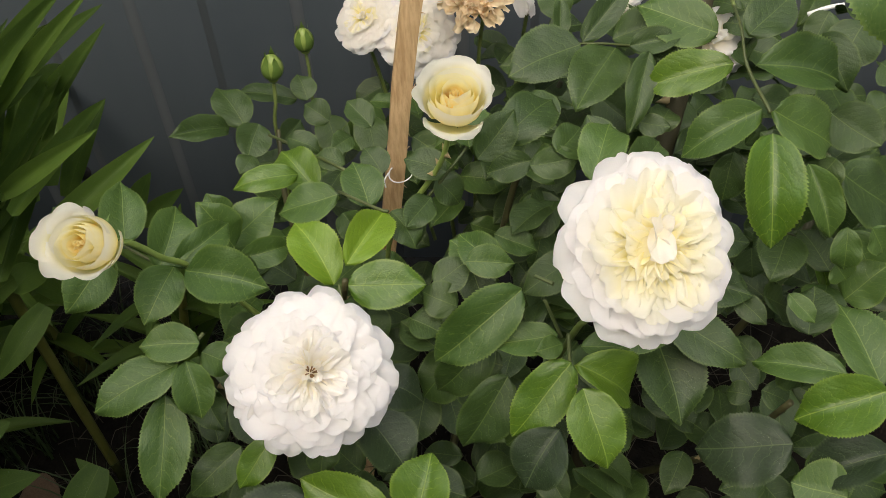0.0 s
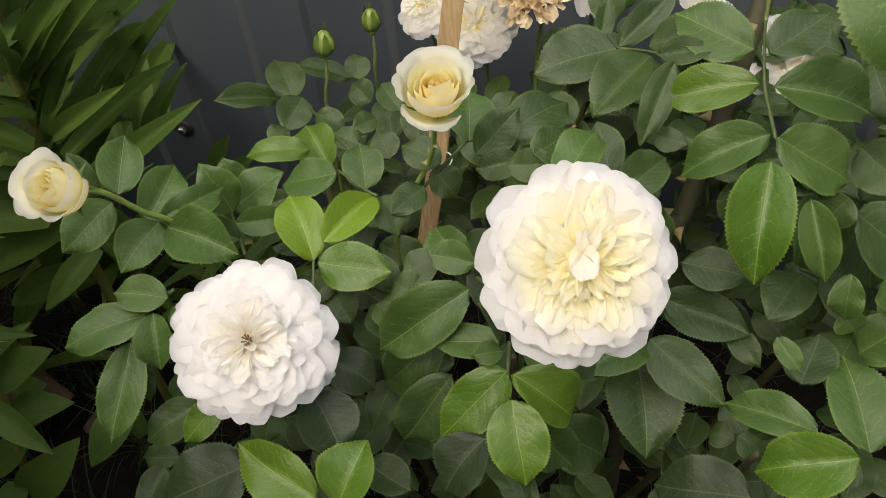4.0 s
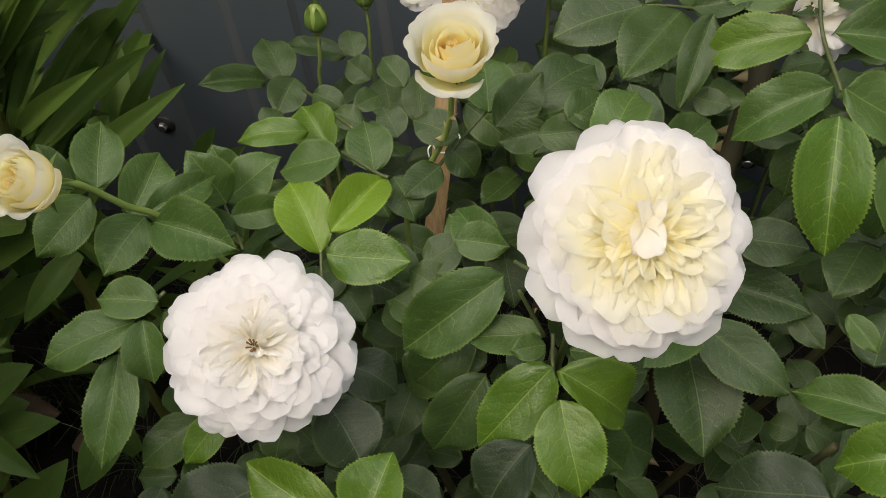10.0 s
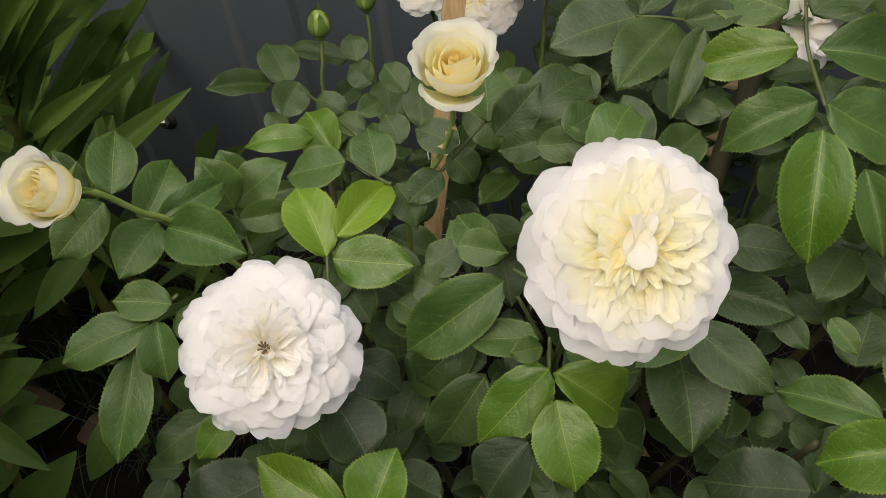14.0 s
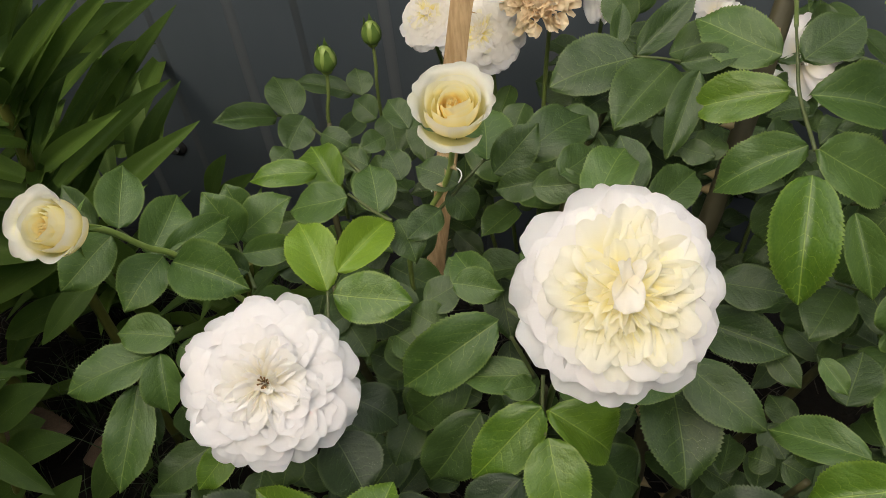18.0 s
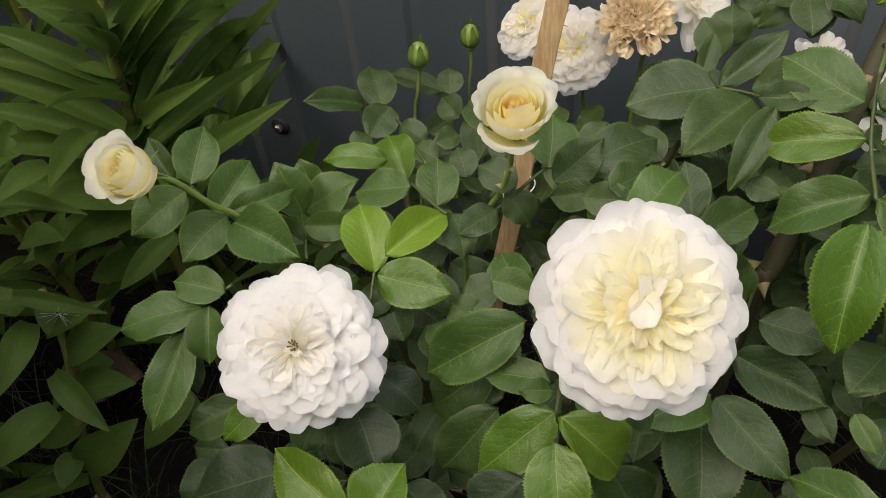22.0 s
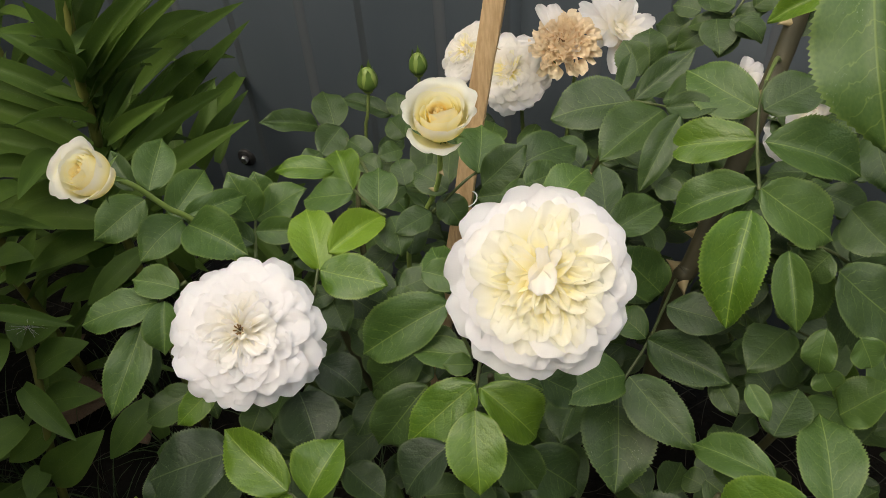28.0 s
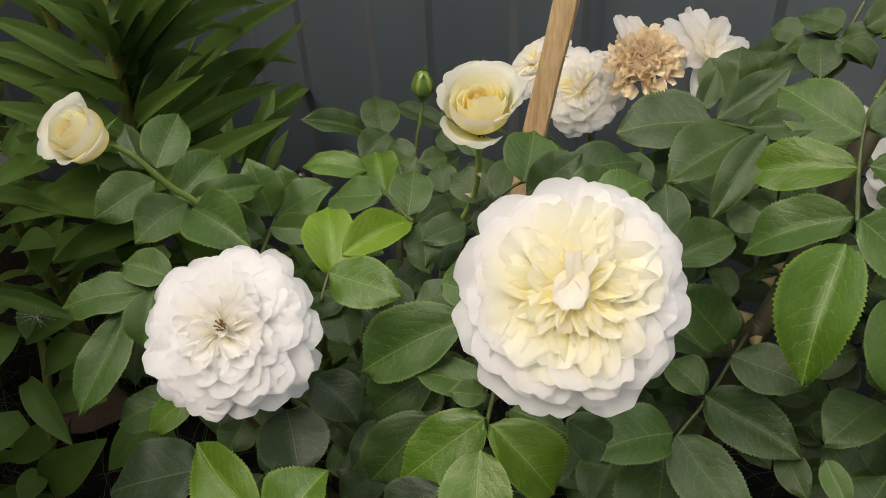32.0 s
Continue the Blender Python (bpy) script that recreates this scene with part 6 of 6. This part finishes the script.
blade(LILY, (-0.374, 0.462, 0.434), (-0.398, 0.659, 0.470), (0.530, -0.089, 0.844), 0.022)
blade(LILY, (-0.342, 0.468, 0.548), (-0.351, 0.625, 0.518), (0.144, 0.198, 0.970), 0.021)
blade(LILY, (-0.408, 0.489, 0.430), (-0.513, 0.472, 0.389), (-0.113, -0.772, 0.626), 0.032)
blade(LILY, (-0.401, 0.496, 0.419), (-0.445, 0.481, 0.302), (0.439, -0.897, -0.050), 0.033)
blade(LILY, (-0.403, 0.514, 0.380), (-0.377, 0.544, 0.259), (0.945, -0.300, 0.134), 0.031)
blade(LILY, (-0.445, 0.498, 0.383), (-0.594, 0.447, 0.333), (-0.196, -0.340, 0.920), 0.035)
blade(LILY, (-0.465, 0.492, 0.360), (-0.616, 0.479, 0.355), (-0.007, -0.289, 0.957), 0.036)
blade(LILY, (-0.395, 0.474, 0.453), (-0.537, 0.494, 0.444), (-0.102, -0.318, 0.942), 0.031)
blade(LILY, (-0.331, 0.462, 0.566), (-0.376, 0.503, 0.604), (0.602, -0.073, 0.795), 0.019)
blade(LILY, (-0.328, 0.465, 0.580), (-0.315, 0.612, 0.560), (0.613, 0.055, 0.788), 0.020)
blade(LILY_SMALL, (-0.419, 0.324, 0.312), (-0.348, 0.299, 0.291), (0.128, -0.407, 0.904), 0.026)
blade(LILY_SMALL, (-0.424, 0.334, 0.268), (-0.353, 0.349, 0.293), (-0.239, -0.365, 0.900), 0.037)
blade(LILY_SMALL, (-0.424, 0.349, 0.307), (-0.371, 0.376, 0.335), (-0.173, -0.527, 0.832), 0.039)
blade(LILY_SMALL, (-0.423, 0.309, 0.274), (-0.454, 0.239, 0.257), (0.229, -0.335, 0.914), 0.038)
blade(LILY_SMALL, (-0.449, 0.349, 0.345), (-0.432, 0.279, 0.335), (0.481, -0.009, 0.877), 0.031)
blade(LILY_SMALL, (-0.413, 0.293, 0.203), (-0.356, 0.334, 0.254), (0.209, -0.865, 0.455), 0.045)
blade(LILY_SMALL, (-0.423, 0.298, 0.211), (-0.413, 0.263, 0.206), (0.278, -0.059, 0.959), 0.028)
blade(LILY_SMALL, (-0.428, 0.297, 0.158), (-0.500, 0.227, 0.183), (0.487, -0.195, 0.851), 0.021)
blade(LILY_SMALL, (-0.441, 0.345, 0.392), (-0.361, 0.364, 0.376), (0.277, -0.430, 0.859), 0.017)
blade(LILY_SMALL, (-0.441, 0.351, 0.329), (-0.391, 0.389, 0.354), (0.079, -0.614, 0.785), 0.019)
blade(LILY_SMALL, (-0.436, 0.359, 0.266), (-0.406, 0.375, 0.268), (0.195, -0.434, 0.879), 0.030)
blade(LILY_SMALL, (-0.445, 0.346, 0.367), (-0.478, 0.349, 0.383), (0.429, -0.044, 0.902), 0.025)
blade(LILY_SMALL, (-0.435, 0.365, 0.365), (-0.417, 0.340, 0.351), (0.294, -0.286, 0.912), 0.019)
blade(LILY_SMALL, (-0.488, 0.339, 0.325), (-0.492, 0.374, 0.382), (0.392, -0.773, 0.500), 0.024)
blade(LILY_SMALL, (-0.421, 0.329, 0.236), (-0.468, 0.296, 0.200), (0.024, -0.746, 0.666), 0.033)
blade(LILY_SMALL, (-0.312, 0.365, 0.276), (-0.338, 0.313, 0.243), (0.165, -0.581, 0.797), 0.035)
blade(LILY_SMALL, (-0.315, 0.362, 0.220), (-0.346, 0.385, 0.252), (0.522, -0.356, 0.775), 0.020)
v, f = tube([(-0.440, 0.302, 0.066), (-0.4405, 0.302, 0.084), (-0.440, 0.3025, 0.104)], 0.0078, 0.0066, 10, 4, 0.12, 5)
part("sheath", mesh_of("sheath", v, f, SHEATH), LILY_SMALL, None, "pale papery dry sheath")
more = random.Random(83)
rise = smooth_path([(-0.386, 0.481, 0.414), (-0.357, 0.47, 0.515), (-0.339, 0.46, 0.581), (-0.33, 0.47, 0.66), (-0.325, 0.475, 0.78)], 8)
for k in range(34):
    base = rise[more.randrange(len(rise))]
    w = more.uniform(0.0, 2.0)
    out = Vector((math.cos(w), math.sin(w), more.uniform(0.6, 1.5))).normalized()
    blade(LILY, base, base + out * more.uniform(0.12, 0.17), Vector((-0.1, -1, 0.6)), more.uniform(0.017, 0.022))


def lily(x, y, height, count, seed, label, bare=0.12):
    """A lily plant with whorls of long leaves round its stem."""
    rnd = random.Random(seed)
    plant = thing("lily_plant", (x, y, 0.0), label, "lily plant", "lilies by the fence")
    lean = Vector((rnd.uniform(-0.06, 0.06), rnd.uniform(-0.06, 0.02), 0))
    v, f = tube([(x, y, 0.0), (x + lean.x * 0.4, y + lean.y * 0.4, height * 0.5), (x + lean.x, y + lean.y, height)], 0.0075, 0.0048, 8, 8, 0.03)
    part("stem", mesh_of("stem", v, f, LILY_STEM), plant)
    for i in range(count):
        s = (i + 0.5) / count
        z = height * (bare + (1 - bare) * s)
        w = i * 2.39996 + rnd.uniform(-0.3, 0.3)
        base = Vector((x, y, z)) + lean * (z / height)
        out = Vector((math.cos(w), math.sin(w), 0))
        size = rnd.uniform(0.11, 0.17) * (1 - 0.25 * s)
        rise = rnd.uniform(0.0, 0.5) + 0.3 * s
        tip = base + (out + Vector((0, 0, rise))).normalized() * size
        if tip.y > 0.785:
            tip.y = 0.785
        blade(plant, base + out * 0.004, tip, Vector((0, 0, 1)) - out * 0.3, rnd.uniform(0.017, 0.024))


lily(-0.60, 0.62, 0.62, 44, 61, "tall lily plant with narrow dark green leaves")
lily(-0.76, 0.46, 0.60, 44, 62, "tall lily plant with narrow dark green leaves")
lily(-0.58, 0.50, 0.40, 18, 63, "shorter lily plant crowded among the others")
lily(-0.84, 0.66, 0.66, 40, 64, "tall lily plant with narrow dark green leaves")
lily(-0.62, 0.30, 0.34, 34, 65, "shorter lily plant crowded among the others")
lily(-0.48, 0.64, 0.30, 30, 66, "shorter lily plant close to the fence")
lily(-0.50, 0.20, 0.24, 28, 67, "young lily plant low over the soil")
lily(-0.33, 0.60, 0.22, 24, 68, "young lily plant low over the soil")
# From here on: out-of-view lilies, added to shade the lower left.
lily(-0.42, 0.04, 0.72, 102, 69, "unseen leafy lily plant, added to shade the bed")
lily(-0.64, 0.10, 0.76, 102, 70, "unseen leafy lily plant, added to shade the bed")
lily(-0.29, -0.02, 0.60, 83, 71, "unseen leafy lily plant, added to shade the bed")

lily(-0.53, 0.07, 0.84, 132, 72, "unseen tall lily plant, added to shade the bed")
lily(-0.74, 0.24, 0.78, 70, 73, "unseen tall lily plant, added to shade the bed")
lily(-0.36, 0.08, 0.86, 92, 74, "unseen tall lily plant bare at the foot, added for its shade", 0.66)
lily(-0.46, 0.20, 0.80, 92, 75, "unseen tall lily plant bare at the foot, added for its shade", 0.74)


# ---- litter on the ground ----


def litter():
    rnd = random.Random(9)
    v, f = [], []
    for _ in range(900):
        x, y = rnd.uniform(-0.85, 0.5), rnd.uniform(0.15, 0.79)
        w, l = rnd.uniform(0, 6.28), rnd.uniform(0.03, 0.10)
        z = rnd.uniform(0.0, 0.02)
        p = Vector((x, y, z))
        e = p + Vector((math.cos(w) * l, math.sin(w) * l, rnd.uniform(-0.005, 0.03)))
        tv, tf = tube([p, (p + e) / 2 + Vector((rnd.uniform(-0.01, 0.01), rnd.uniform(-0.01, 0.01), 0.01)), e], 0.0008, 0.0004, 3, 2)
        o = len(v)
        v += tv
        f += [tuple(o + i for i in q) for q in tf]
    tagged(new("dry_grass", mesh_of("dry_grass", v, f, STRAW)), "thin dry grass stalks lying on the soil, coloured darker for shade", "dry grass", kind="stuff")


litter()
GRASS = plain("weed_grass", (0.020, 0.042, 0.010), (0.038, 0.068, 0.017), 40, 0.6)


def weeds():
    """Tufts of thin grass between the lilies' stems."""
    rnd = random.Random(19)
    v, f = [], []
    for _ in range(70):
        cx, cy = rnd.uniform(-0.62, -0.10), rnd.uniform(0.12, 0.70)
        for _ in range(rnd.randrange(8, 18)):
            x, y = cx + rnd.gauss(0, 0.012), cy + rnd.gauss(0, 0.012)
            w, tall, lean, wide = rnd.uniform(0, 6.28), rnd.uniform(0.05, 0.15), rnd.uniform(0.2, 1.1), rnd.uniform(0.0009, 0.0019)
            out = Vector((math.cos(w), math.sin(w), 0))
            side = Vector((-math.sin(w), math.cos(w), 0))
            o = len(v)
            for i in range(5):
                e = i / 4
                p = Vector((x, y, -0.005)) + out * tall * lean * e * e * 0.7 + Vector((0, 0, tall * (e - 0.35 * lean * e * e)))
                half = side * wide * (1 - e) ** 0.7 + out * 0.0001
                v += [p - half, p + half]
            f += [(o + 2 * i, o + 2 * i + 1, o + 2 * i + 3, o + 2 * i + 2) for i in range(4)]
    tagged(new("grass", mesh_of("grass", v, f, GRASS)), "thin green weedy grass growing between the plants", "grass", kind="stuff")


weeds()


def dry_leaf(x, y, z, w, size):
    ob = thing("dry_leaf", (x, y, z), "curled brown fallen leaf on the soil", "dry leaf", "fallen leaves")
    me = LEAFLETS["d"][0].copy()
    me.materials.clear()
    me.materials.append(DRY_LEAF)
    n = Vector((0.1, -0.3, 1))
    d = Vector((math.cos(w), math.sin(w), 0.15))
    part("blade", me, ob, frame_of(Vector((x, y, z)), d, n) @ Matrix.Diagonal((size * 0.7, size, size, 1)))


for x, y, w, size in ((-0.62, 0.44, 0.4, 0.10), (-0.66, 0.50, 1.2, 0.07), (-0.50, 0.47, -0.6, 0.06)):
    dry_leaf(x, y, 0.025, w, size)


def seed_tuft():
    c = Vector((-0.395, 0.345, 0.385))
    ob = thing("seed_tuft", c, "white downy seed tuft caught on a lily leaf", "seed tuft")
    rnd = random.Random(12)
    v, f = [], []
    for _ in range(26):
        d = Vector((rnd.gauss(0, 1), rnd.gauss(0, 1), rnd.gauss(0, 1))).normalized()
        tv, tf = tube([c, c + d * rnd.uniform(0.007, 0.018)], 0.00014, 0.00008, 3, 2)
        o = len(v)
        v += tv
        f += [tuple(o + i for i in q) for q in tf]
    part("hairs", mesh_of("hairs", v, f, FLUFF), ob)


seed_tuft()
